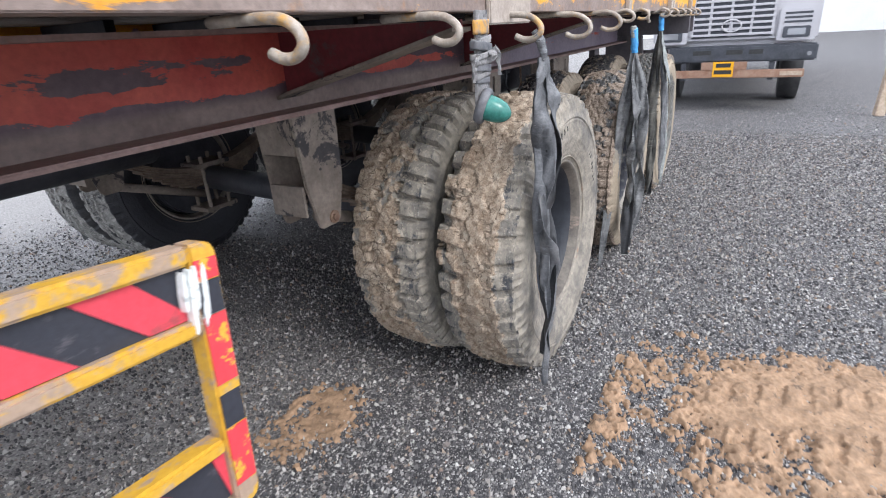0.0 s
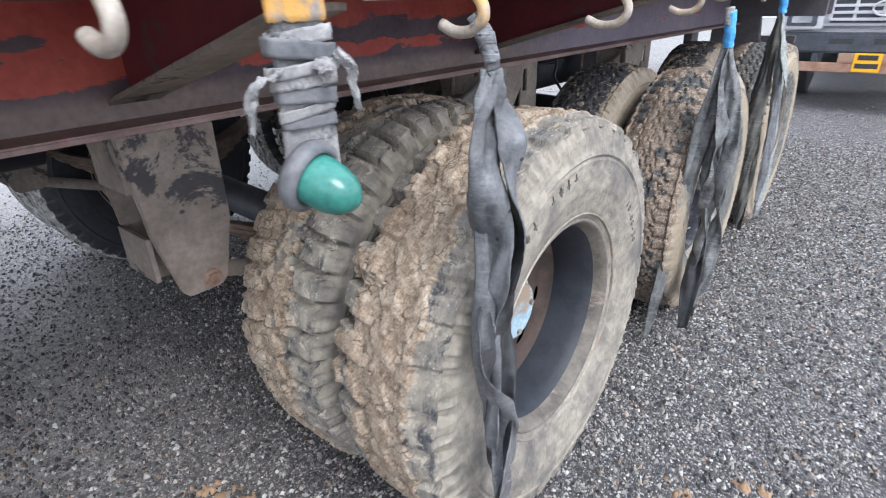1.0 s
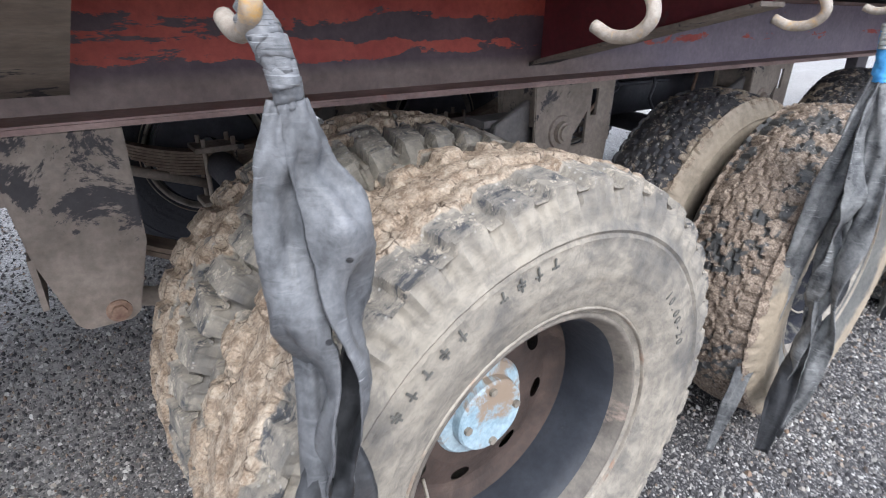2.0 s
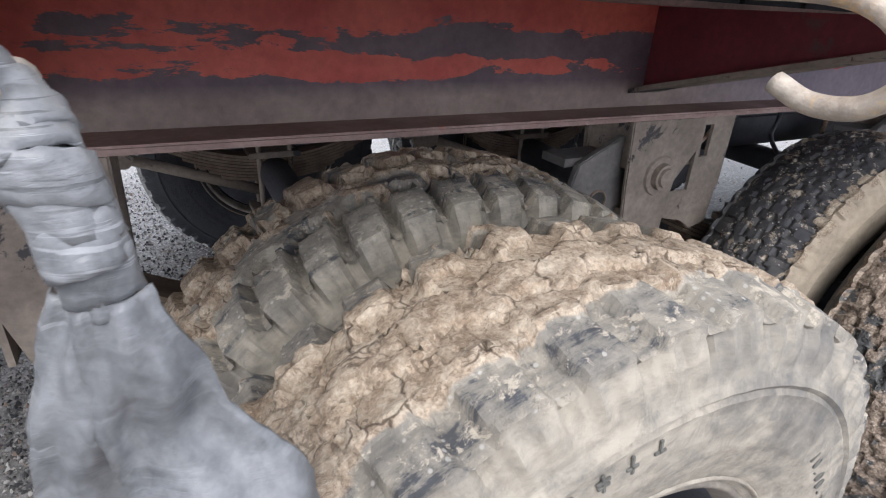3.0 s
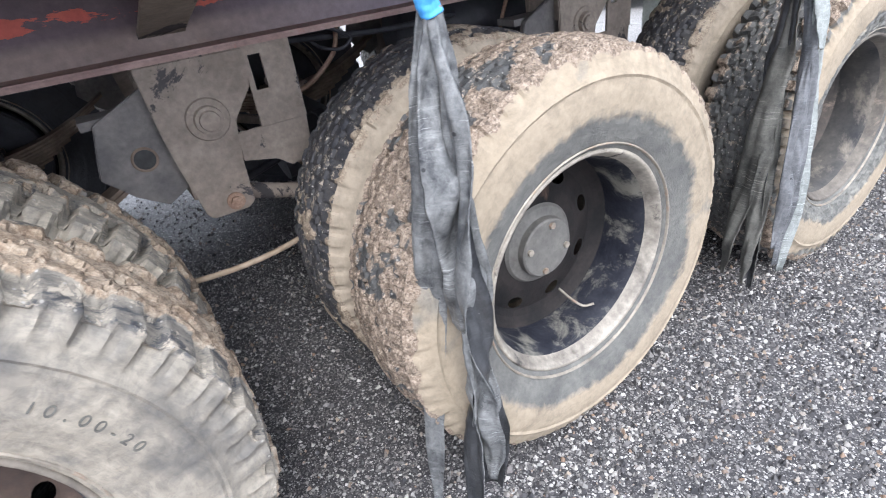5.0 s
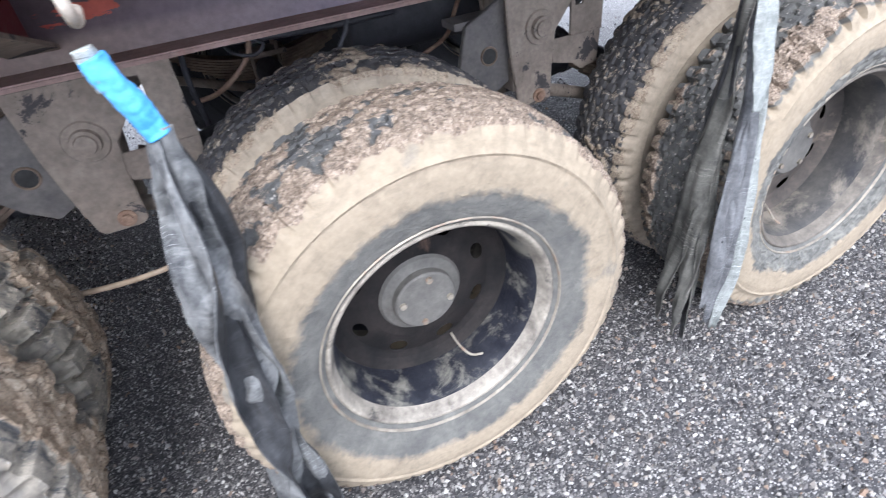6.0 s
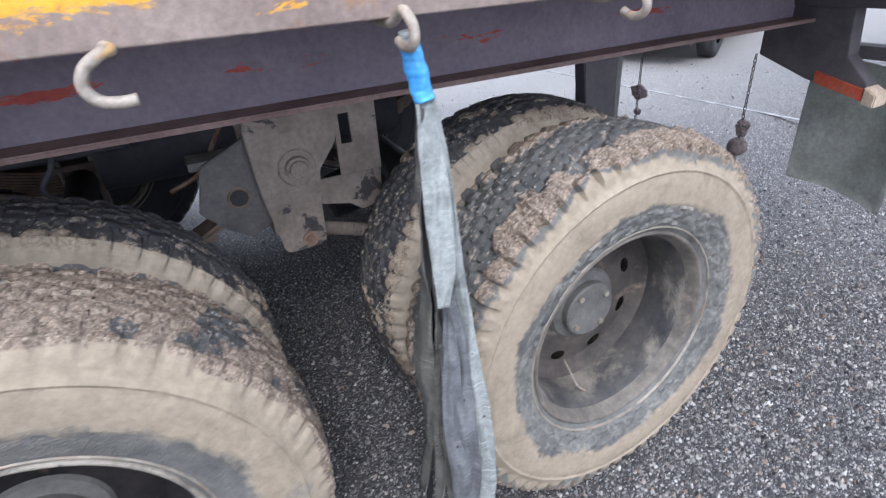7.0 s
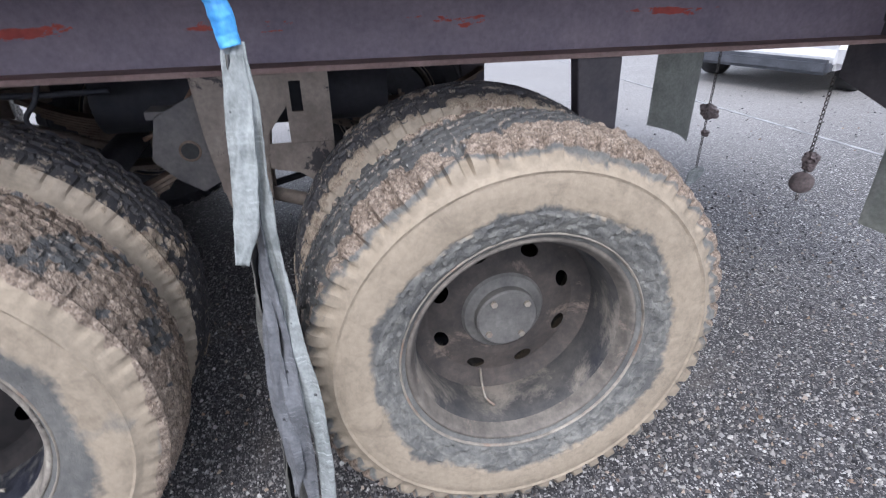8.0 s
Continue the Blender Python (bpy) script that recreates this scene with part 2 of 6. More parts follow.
M["strap"] = strap_material("grey_rubber_strap", (0.058, 0.061, 0.067), (0.185, 0.19, 0.20), 0.42)
M["strap_dark"] = strap_material("dark_rubber_strap", (0.028, 0.030, 0.035), (0.23, 0.235, 0.235), 0.42)
M["strap_pale"] = strap_material("pale_grey_green_strap", (0.15, 0.165, 0.16), (0.36, 0.38, 0.37), 0.6)
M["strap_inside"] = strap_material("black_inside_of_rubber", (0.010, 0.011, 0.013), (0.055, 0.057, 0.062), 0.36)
M["strap_olive"] = strap_material("dusty_olive_rubber", (0.035, 0.035, 0.032), (0.15, 0.146, 0.13), 0.55)
M["tie"] = mottled("bright_blue_tie", (0.03, 0.22, 0.55), (0.12, 0.45, 0.85), 30, 0.5, 0.0, 0.3, 90)
M["wrap"] = mottled("grey_wrapped_rubber", (0.12, 0.12, 0.125), (0.38, 0.37, 0.365), 30, 0.6, 0.0, 0.4, 110, (0.06, 0.06, 0.065), (0.56, 0.64))
M["wrap_stain"] = mottled("orange_stained_wrapping", (0.15, 0.14, 0.14), (0.33, 0.30, 0.27), 24, 0.7, 0.0, 0.4, 110, (0.56, 0.30, 0.07), (0.47, 0.56))
M["lamp_green"] = mottled("green_lamp_cover", (0.03, 0.15, 0.125), (0.06, 0.26, 0.215), 14, 0.22, 0.0, 0.05, 120, (0.25, 0.42, 0.38), (0.66, 0.8))


def painted_beam():
    """Red paint worn away in ragged flakes: dark purple primer above, dusty brown along the foot."""
    m, t, b = material("flaking_red_beam_paint", 0.6)
    v = coords(t, world_space=True)
    sx = coords(t, (0.75, 1, 2.2), True)
    flake = grain(t, sx, 4.6, 14, 0.68, 0.25)
    fine = grain(t, v, 55, 6, 0.65)
    red = ramp(t, grain(t, v, 5, 6, 0.6), (0.3, (0.40, 0.058, 0.048)), (0.7, (0.56, 0.12, 0.085)))
    primer = ramp(t, grain(t, v, 9, 8, 0.65), (0.3, (0.08, 0.055, 0.068)), (0.7, (0.15, 0.105, 0.12)))
    foot = ramp(t, grain(t, v, 7, 9, 0.68), (0.3, (0.165, 0.118, 0.105)), (0.7, (0.28, 0.215, 0.19)))
    sep = t.nodes.new("ShaderNodeSeparateXYZ")
    t.links.new(v, sep.inputs["Vector"])

    def along(axis, lo, hi, a, c):
        n = node(t, "ShaderNodeMapRange")
        n.inputs["From Min"].default_value, n.inputs["From Max"].default_value = lo, hi
        n.inputs["To Min"].default_value, n.inputs["To Max"].default_value = a, c
        t.links.new(sep.outputs[axis], n.inputs["Value"])
        return n.outputs["Result"]

    def plus(a, c):
        n = node(t, "ShaderNodeMath")
        t.links.new(a, n.inputs[0])
        t.links.new(c, n.inputs[1])
        return n.outputs[0]

    worn = plus(plus(flake, along("X", 2.05, 2.5, 0.0, 0.12)), along("X", 3.0, 4.2, 0.0, 0.07))
    worn = plus(worn, along("X", 0.5, 1.2, -0.05, 0.0))
    worn = plus(worn, along("Z", 1.10, 1.125, 0.0, -0.055))
    worn = plus(worn, along("Z", 1.135, 1.150, 0.0, 0.115))
    worn = plus(worn, along("Z", 1.185, 1.205, 0.0, -0.095))
    worn = plus(worn, along("Z", 1.075, 1.11, 0.30, 0.0))
    base = mix(t, ramp(t, plus(along("Z", 1.05, 1.12, 1.0, 0.0), along("X", 2.4, 4.5, 0.0, -0.25)), (0.35, 0.0), (0.75, 1.0)), primer, foot)
    purple = ramp(t, grain(t, v, 6, 9, 0.68), (0.3, (0.21, 0.175, 0.225)), (0.7, (0.32, 0.265, 0.31)))
    base = mix(t, along("X", 2.3, 2.9, 0.0, 1.0), base, purple)
    c = mix(t, ramp(t, worn, (0.530, 0.0), (0.542, 1.0)), red, base)
    c = mix(t, 0.35, c, ramp(t, fine, (0.3, 0.3), (0.7, 0.75)), "OVERLAY")
    t.links.new(c, b.inputs["Base Color"])
    bump(t, b, worn, 0.35, 0.004)
    return m


M["beam"] = painted_beam()
M["flange"] = mottled("dusty_brown_flange", (0.22, 0.145, 0.13), (0.37, 0.26, 0.235), 6, 0.8, 0.0, 0.3, 70, (0.40, 0.12, 0.08), (0.58, 0.66))


def rail_material():
    """Yellow paint left in flakes on the upper part, bare grey-brown steel along the lower edge."""
    m, t, b = material("yellow_paint_over_rust", 0.75)
    v = coords(t, world_space=True)
    sx = coords(t, (0.6, 1, 1.6), True)
    flake, fine, mid = grain(t, sx, 11, 12, 0.68, 0.4), grain(t, v, 80, 6, 0.65), grain(t, v, 5, 8, 0.65)
    sep = t.nodes.new("ShaderNodeSeparateXYZ")
    t.links.new(v, sep.inputs["Vector"])
    up = node(t, "ShaderNodeMapRange")
    up.inputs["From Min"].default_value, up.inputs["From Max"].default_value = 1.268, 1.335
    up.inputs["To Min"].default_value, up.inputs["To Max"].default_value = -0.13, 0.11
    t.links.new(sep.outputs["Z"], up.inputs["Value"])
    more = node(t, "ShaderNodeMath")
    t.links.new(flake, more.inputs[0])
    t.links.new(up.outputs["Result"], more.inputs[1])
    bare = ramp(t, mid, (0.3, (0.17, 0.125, 0.108)), (0.7, (0.31, 0.245, 0.215)))
    bare = mix(t, ramp(t, grain(t, v, 16, 10, 0.7), (0.55, 0.0), (0.7, 0.8)), bare, (0.33, 0.17, 0.08))
    paint = ramp(t, mid, (0.3, (0.66, 0.27, 0.025)), (0.7, (0.76, 0.42, 0.045)))
    c = mix(t, ramp(t, more.outputs[0], (0.50, 0.0), (0.54, 1.0)), bare, paint)
    c = mix(t, 0.35, c, ramp(t, fine, (0.3, 0.25), (0.7, 0.75)), "OVERLAY")
    t.links.new(c, b.inputs["Base Color"])
    bump(t, b, mix(t, 0.5, flake, fine), 0.4, 0.004)
    return m


M["rail"] = rail_material()
M["deck"] = mottled("deck_planks", (0.12, 0.09, 0.07), (0.25, 0.19, 0.15), 6, 0.9, 0.0, 0.3, 60)
M["flap"] = mottled("grey_green_mudflap", (0.22, 0.228, 0.205), (0.37, 0.375, 0.345), 5, 0.75, 0.0, 0.2, 60)
M["chain"] = mottled("dark_chain_steel", (0.05, 0.05, 0.05), (0.16, 0.14, 0.13), 30, 0.6, 0.5, 0.2, 120)
M["cloth"] = mottled("dark_tassel_cloth", (0.10, 0.08, 0.08), (0.26, 0.21, 0.20), 25, 0.9, 0.0, 0.3, 120)


def ground_material():
    """Worn tar with stone chips of many sizes, dust, dark damp patches and brightness painted in under the trailer."""
    m, t, b = material("worn_tar_with_stone_chips", 0.75)
    v = coords(t, world_space=True)
    patch, fine = grain(t, v, 1.1, 8, 0.6), grain(t, v, 150, 4, 0.6)
    c = ramp(t, patch, (0.35, (0.020, 0.0195, 0.023)), (0.7, (0.052, 0.050, 0.054)))
    heights = fine
    for scale, share, pale in ((230, 0.85, 0.20), (150, 0.75, 0.22), (95, 0.60, 0.22)):
        cell = node(t, "ShaderNodeTexVoronoi", Scale=scale)
        t.links.new(v, cell.inputs["Vector"])
        pick = t.nodes.new("ShaderNodeSeparateColor")
        t.links.new(cell.outputs["Color"], pick.inputs["Color"])
        chosen = ramp(t, pick.outputs["Red"], (1 - share - 0.01, 0.0), (1 - share + 0.01, 1.0))
        inside = ramp(t, cell.outputs["Distance"], (0.38, 1.0), (0.52, 0.0))
        chip = mix(t, 1.0, chosen, inside, "MULTIPLY")
        tone = ramp(t, pick.outputs["Green"], (0.0, (pale * 0.16, pale * 0.155, pale * 0.17)), (0.45, (pale * 0.45, pale * 0.43, pale * 0.44)), (0.8, (pale * 1.2, pale * 1.15, pale * 1.1)), (1.0, (pale * 2.6, pale * 2.55, pale * 2.5)))
        c = mix(t, chip, c, tone)
    c = mix(t, ramp(t, grain(t, v, 2.6, 10, 0.7), (0.6, 0.0), (0.78, 0.35)), c, (0.30, 0.26, 0.21))
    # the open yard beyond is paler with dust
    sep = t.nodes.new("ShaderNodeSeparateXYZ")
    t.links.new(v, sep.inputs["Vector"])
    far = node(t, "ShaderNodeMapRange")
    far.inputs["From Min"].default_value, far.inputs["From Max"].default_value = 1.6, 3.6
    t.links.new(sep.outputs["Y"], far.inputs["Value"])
    # paler colour painted under the trailer's front, to lift ground lying in its shade
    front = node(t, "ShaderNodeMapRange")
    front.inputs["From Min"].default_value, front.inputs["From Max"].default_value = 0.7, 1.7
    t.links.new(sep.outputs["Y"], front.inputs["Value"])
    shade_lift = node(t, "ShaderNodeMapRange")
    shade_lift.inputs["From Min"].default_value, shade_lift.inputs["From Max"].default_value = 1.7, 1.0
    t.links.new(sep.outputs["X"], shade_lift.inputs["Value"])
    spread = mix(t, 1.0, far.outputs["Result"], mix(t, 1.0, front.outputs["Result"], shade_lift.outputs["Result"], "MULTIPLY"), "LIGHTEN")
    # noise breaks up both the yard's dust and that painted lift
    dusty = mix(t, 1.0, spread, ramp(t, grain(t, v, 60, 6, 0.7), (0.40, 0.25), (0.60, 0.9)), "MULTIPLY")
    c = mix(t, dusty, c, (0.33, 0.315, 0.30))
    t.links.new(c, b.inputs["Base Color"])
    t.links.new(ramp(t, patch, (0.3, 0.6), (0.7, 0.85)), b.inputs["Roughness"])
    bump(t, b, c, 0.6, 0.006)
    return m


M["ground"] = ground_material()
M["earth"] = mottled("sandy_brown_earth", (0.20, 0.128, 0.078), (0.42, 0.275, 0.172), 16, 0.95, 0.0, 0.9, 70, (0.10, 0.07, 0.052), (0.58, 0.66))
M["white_wall"] = mottled("whitewashed_wall", (0.72, 0.72, 0.73), (0.82, 0.82, 0.82), 0.6, 0.9, 0.0, 0.2, 20)


def striped(name, base, other, scale=14, lo=0.55, hi=0.6):
    """Paint with chips that show the layer beneath."""
    m, t, b = material(name, 0.45)
    v = coords(t, world_space=True)
    c = mix(t, ramp(t, grain(t, v, scale, 10, 0.68, 0.4), (lo, 0.0), (hi, 1.0)), base, other)
    fine = grain(t, v, 140, 4, 0.6)
    c = mix(t, 0.3, c, ramp(t, fine, (0.3, 0.3), (0.7, 0.7)), "OVERLAY")
    t.links.new(c, b.inputs["Base Color"])
    t.links.new(ramp(t, grain(t, v, 30, 5, 0.6), (0.3, 0.35), (0.7, 0.7)), b.inputs["Roughness"])
    bump(t, b, fine, 0.2, 0.002)
    return m


M["red_chip"] = striped("chipped_red_over_yellow", (0.68, 0.05, 0.065), (0.60, 0.36, 0.04), 30, 0.57, 0.60)
M["yellow"] = striped("chipped_yellow_paint", (0.58, 0.33, 0.035), (0.36, 0.26, 0.19), 20, 0.49, 0.56)
M["red_sheet"] = striped("bright_red_stripe", (0.64, 0.055, 0.08), (0.36, 0.06, 0.07), 14, 0.60, 0.68)
M["black_sheet"] = striped("black_stripe", (0.028, 0.03, 0.04), (0.15, 0.135, 0.145), 12, 0.62, 0.70)
M["white_smear"] = striped("white_paint_smear", (0.72, 0.75, 0.74), (0.30, 0.34, 0.33), 40, 0.55, 0.62)
M["cab"] = striped("silver_white_cab_paint", (0.50, 0.49, 0.51), (0.36, 0.33, 0.33), 5, 0.62, 0.7)
M["cab_dark"] = mottled("dark_bumper_plastic", (0.03, 0.034, 0.042), (0.075, 0.08, 0.095), 6, 0.5, 0.0, 0.1, 60)
M["cab_rust"] = mottled("rusty_brown_underrun", (0.24, 0.12, 0.075), (0.38, 0.25, 0.18), 8, 0.8, 0.0, 0.2, 60)
M["plate"] = striped("yellow_number_plate", (0.85, 0.42, 0.01), (0.7, 0.36, 0.02), 20, 0.6, 0.7)
M["near_black"] = mottled("near_black_print_and_holes", (0.02, 0.02, 0.02), (0.04, 0.04, 0.04), 30, 0.6)
M["reflector_red"] = mottled("worn_red_reflector", (0.38, 0.05, 0.03), (0.52, 0.12, 0.06), 12, 0.5, 0.0, 0.1, 60, (0.3, 0.16, 0.12))
M["wood_end"] = mottled("sawn_timber_end", (0.38, 0.28, 0.20), (0.55, 0.45, 0.35), 20, 0.85)
M["hose"] = mottled("tan_dusty_hose", (0.26, 0.19, 0.13), (0.42, 0.33, 0.25), 16, 0.7)
M["hub_blue"] = mottled("pale_blue_hub_paint", (0.25, 0.37, 0.45), (0.45, 0.56, 0.62), 10, 0.6, 0.0, 0.3, 80, (0.30, 0.23, 0.17), (0.52, 0.58))
gm, gt, gb = material("headlamp_glass", 0.08)
gb.inputs["Base Color"].default_value = (0.55, 0.57, 0.6, 1)
gb.inputs["Metallic"].default_value = 0.6
M["headlamp"] = gm


def pebble_material():
    m, t, b = material("loose_stone_chips", 0.8)
    geo = t.nodes.new("ShaderNodeNewGeometry")
    c = ramp(t, geo.outputs["Random Per Island"], (0.0, (0.03, 0.03, 0.034)), (0.30, (0.07, 0.067, 0.07)), (0.55, (0.15, 0.142, 0.14)), (0.615, (0.26, 0.175, 0.12)), (0.63, (0.21, 0.20, 0.195)), (0.76, (0.27, 0.265, 0.255)), (0.80, (0.34, 0.27, 0.205)), (0.83, (0.33, 0.315, 0.30)), (0.93, (0.40, 0.385, 0.36)), (1.0, (0.54, 0.53, 0.505)))
    c = mix(t, 0.4, c, ramp(t, grain(t, coords(t, world_space=True), 400, 3, 0.6), (0.3, 0.3), (0.7, 0.7)), "OVERLAY")
    t.links.new(c, b.inputs["Base Color"])
    return m


M["pebble"] = pebble_material()
M["pocket"] = mottled("dull_stake_pocket", (0.30, 0.25, 0.21), (0.44, 0.38, 0.33), 8, 0.8, 0.0, 0.25, 70, (0.55, 0.32, 0.08), (0.66, 0.72))
M["outrigger"] = mottled("dark_red_bracket_paint", (0.14, 0.026, 0.034), (0.22, 0.042, 0.048), 5, 0.6, 0.0, 0.2, 60, (0.11, 0.085, 0.08), (0.56, 0.62))
M["post"] = mottled("dark_frame_paint", (0.065, 0.06, 0.07), (0.13, 0.115, 0.12), 5, 0.75, 0.0, 0.25, 60)
M["rocker"] = mottled("dark_rocker_steel", (0.10, 0.096, 0.097), (0.22, 0.20, 0.185), 9, 0.8, 0.1, 0.3, 70)
M["bolt_rust"] = mottled("rusty_bolt", (0.18, 0.10, 0.07), (0.33, 0.23, 0.17), 30, 0.8, 0.1, 0.3, 120)
M["rim_dark"] = mottled("brown_wheel_disc", (0.010, 0.010, 0.011), (0.032, 0.027, 0.026), 10, 0.75, 0.1, 0.3, 80, (0.10, 0.065, 0.05), (0.62, 0.72))
M["rim_dark"].node_tree.nodes["Principled BSDF"].inputs["Specular IOR Level"].default_value = 0.2
M["wrap_dark"] = mottled("dark_wrapped_rubber", (0.07, 0.075, 0.085), (0.19, 0.19, 0.20), 18, 0.6, 0.0, 0.3, 90)
M["tyre_plain"] = mottled("plain_black_rubber", (0.02, 0.02, 0.022), (0.05, 0.05, 0.052), 8, 0.8, 0.0, 0.3, 60)
M["mark"] = mottled("grey_raised_rubber", (0.075, 0.073, 0.068), (0.15, 0.145, 0.13), 40, 0.85, 0.0, 0.2, 120)
M["faded_line"] = mottled("faded_white_line", (0.16, 0.16, 0.16), (0.42, 0.42, 0.42), 9, 0.9, 0.0, 0.2, 120)


# ---- building helpers ----
def obj_from(name, verts, faces, mat, smooth=False):
    me = bpy.data.meshes.new(name)
    me.from_pydata([tuple(v) for v in verts], [], faces)
    me.update()
    if smooth:
        me.polygons.foreach_set("use_smooth", [True] * len(me.polygons))
    me.materials.append(mat)
    return new(name, me)


def child(ob, parent, label=""):
    ob.parent = parent
    return tagged(ob, label) if label else ob


def part(name, bm, mat, parent=None, label="", smooth=False):
    me = bpy.data.meshes.new(name)
    bm.normal_update()
    bm.to_mesh(me)
    bm.free()
    if smooth:
        me.polygons.foreach_set("use_smooth", [True] * len(me.polygons))
    me.materials.append(mat)
    ob = new(name, me)
    if parent:
        child(ob, parent, label)
    return ob


def thing(name, label, category, kind="", group="", at=(0, 0, 0)):
    e = new(name)
    e.location = at
    return tagged(e, label, category, group, kind)


def box(bm, x0, x1, y0, y1, z0, z1, bevel=0.0):
    v = [bm.verts.new((x, y, z)) for x in (x0, x1) for y in (y0, y1) for z in (z0, z1)]
    fs = [bm.faces.new([v[i] for i in f]) for f in ((0, 1, 3, 2), (4, 6, 7, 5), (0, 4, 5, 1), (2, 3, 7, 6), (0, 2, 6, 4), (1, 5, 7, 3))]
    if bevel:
        bmesh.ops.bevel(bm, geom=list({e for f in fs for e in f.edges}), offset=bevel, segments=2, affect="EDGES")
    return bm


def box_bm(*a, bevel=0.0):
    return box(bmesh.new(), *a, bevel=bevel)


def slab(bm, outline, y0, y1, bevel=0.0):
    """A plate with an outline in x and z, between two y."""
    a = [bm.verts.new((x, y0, z)) for x, z in outline]
    b = [bm.verts.new((x, y1, z)) for x, z in outline]
    n = len(outline)
    fs = [bm.faces.new(a), bm.faces.new(b[::-1])]
    fs += [bm.faces.new((a[i], b[i], b[(i + 1) % n], a[(i + 1) % n])) for i in range(n)]
    bmesh.ops.recalc_face_normals(bm, faces=fs)
    if bevel:
        bmesh.ops.bevel(bm, geom=list({e for f in fs for e in f.edges}), offset=bevel, segments=2, affect="EDGES")
    return bm


def cyl(bm, a, b, r0, r1=None, seg=20, caps=True):
    """A cylinder or cone from a to b."""
    a, b = Vector(a), Vector(b)
    r1 = r0 if r1 is None else r1
    q = (b - a).to_track_quat("Z", "Y")
    rings = []
    for c, r in ((a, r0), (b, r1)):
        rings.append([bm.verts.new(c + q @ Vector((r * math.cos(k * math.tau / seg), r * math.sin(k * math.tau / seg), 0))) for k in range(seg)])
    for k in range(seg):
        bm.faces.new((rings[0][k], rings[0][(k + 1) % seg], rings[1][(k + 1) % seg], rings[1][k]))
    if caps:
        bm.faces.new(rings[0][::-1])
        bm.faces.new(rings[1])
    return bm


def tube(points, radius, seg=10, side=None):
    """A round rod along points; radius may be a list; side stands square to a rod that is bent in one plane."""
    bm = bmesh.new()
    pts = [Vector(p) for p in points]
    up = Vector((0.03, 0.02, 1))
    last = None
    for i, p in enumerate(pts):
        d = (pts[min(i + 1, len(pts) - 1)] - pts[max(i - 1, 0)]).normalized()
        s = d.cross(up)
        if s.length < 0.2:
            s = d.cross(Vector((1, 0, 0)))
        s = Vector(side) if side else s.normalized()
        if last is not None and s.dot(last[0]) < 0:
            s = -s
        u = s.cross(d)
        r = radius[i] if isinstance(radius, (list, tuple)) else radius
        ring = [bm.verts.new(p + r * (math.cos(k * math.tau / seg) * s + math.sin(k * math.tau / seg) * u)) for k in range(seg)]
        if last is not None:
            for k in range(seg):
                bm.faces.new((last[1][k], last[1][(k + 1) % seg], ring[(k + 1) % seg], ring[k]))
        else:
            bm.faces.new(ring[::-1])
        last = (s, ring)
    bm.faces.new(last[1])
    return bm


def smooth_path(points, n=8):
    """Points on a smooth curve through the given ones."""
    p = [Vector(q) for q in points]
    p = [2 * p[0] - p[1]] + p + [2 * p[-1] - p[-2]]
    out = []
    for i in range(1, len(p) - 2):
        for k in range(n):
            u = k / n
            out.append(0.5 * (2 * p[i] + (p[i + 1] - p[i - 1]) * u + (2 * p[i - 1] - 5 * p[i] + 4 * p[i + 1] - p[i + 2]) * u * u + (3 * p[i] - p[i - 1] - 3 * p[i + 1] + p[i + 2]) * u ** 3))
    return out + [p[-2]]


def lattice(p, seed):
    """Smooth random values at the rows of p, from 0 to 1."""
    i = np.floor(p).astype(np.int64)
    f = p - i
    f = f * f * (3 - 2 * f)
    total = np.zeros(len(p))
    for dx in (0, 1):
        for dy in (0, 1):
            for dz in (0, 1):
                h = ((i[:, 0] + dx) * 73856093) ^ ((i[:, 1] + dy) * 19349663) ^ ((i[:, 2] + dz) * 83492791) ^ (seed * 2654435)
                h = (h ^ (h >> 13)) * 1274126177
                r = ((h ^ (h >> 16)) & 65535) / 65535.0
                total += r * (f[:, 0] if dx else 1 - f[:, 0]) * (f[:, 1] if dy else 1 - f[:, 1]) * (f[:, 2] if dz else 1 - f[:, 2])
    return total


def fbm(p, scale, octaves=4, seed=1, gain=0.5):
    total, amp, norm = 0.0, 1.0, 0.0
    for k in range(octaves):
        total = total + amp * lattice(p * scale * 2.03 ** k + 17.3 * k, seed + k)
        norm += amp
        amp *= gain
    return total / norm


def lathe(profile, seg=64, centre_y=0.0):
    """Profile of (y, radius) turned round the y axis."""
    verts = [(r * math.cos(k * math.tau / seg), y + centre_y, r * math.sin(k * math.tau / seg)) for k in range(seg) for y, r in profile]
    n = len(profile)
    faces = [(k * n + j, k * n + j + 1, (k + 1) % seg * n + j + 1, (k + 1) % seg * n + j) for k in range(seg) for j in range(n - 1)]
    return verts, faces


def lathe_obj(name, profile, mat, parent=None, label="", seg=64, smooth=True):
    v, f = lathe(profile, seg)
    ob = obj_from(name, v, f, mat, smooth)
    if parent:
        child(ob, parent, label)
    return ob


# ---- tyres ----
def smoothstep(a, b, x):
    u = np.clip((x - a) / (b - a), 0, 1)
    return u * u * (3 - 2 * u)


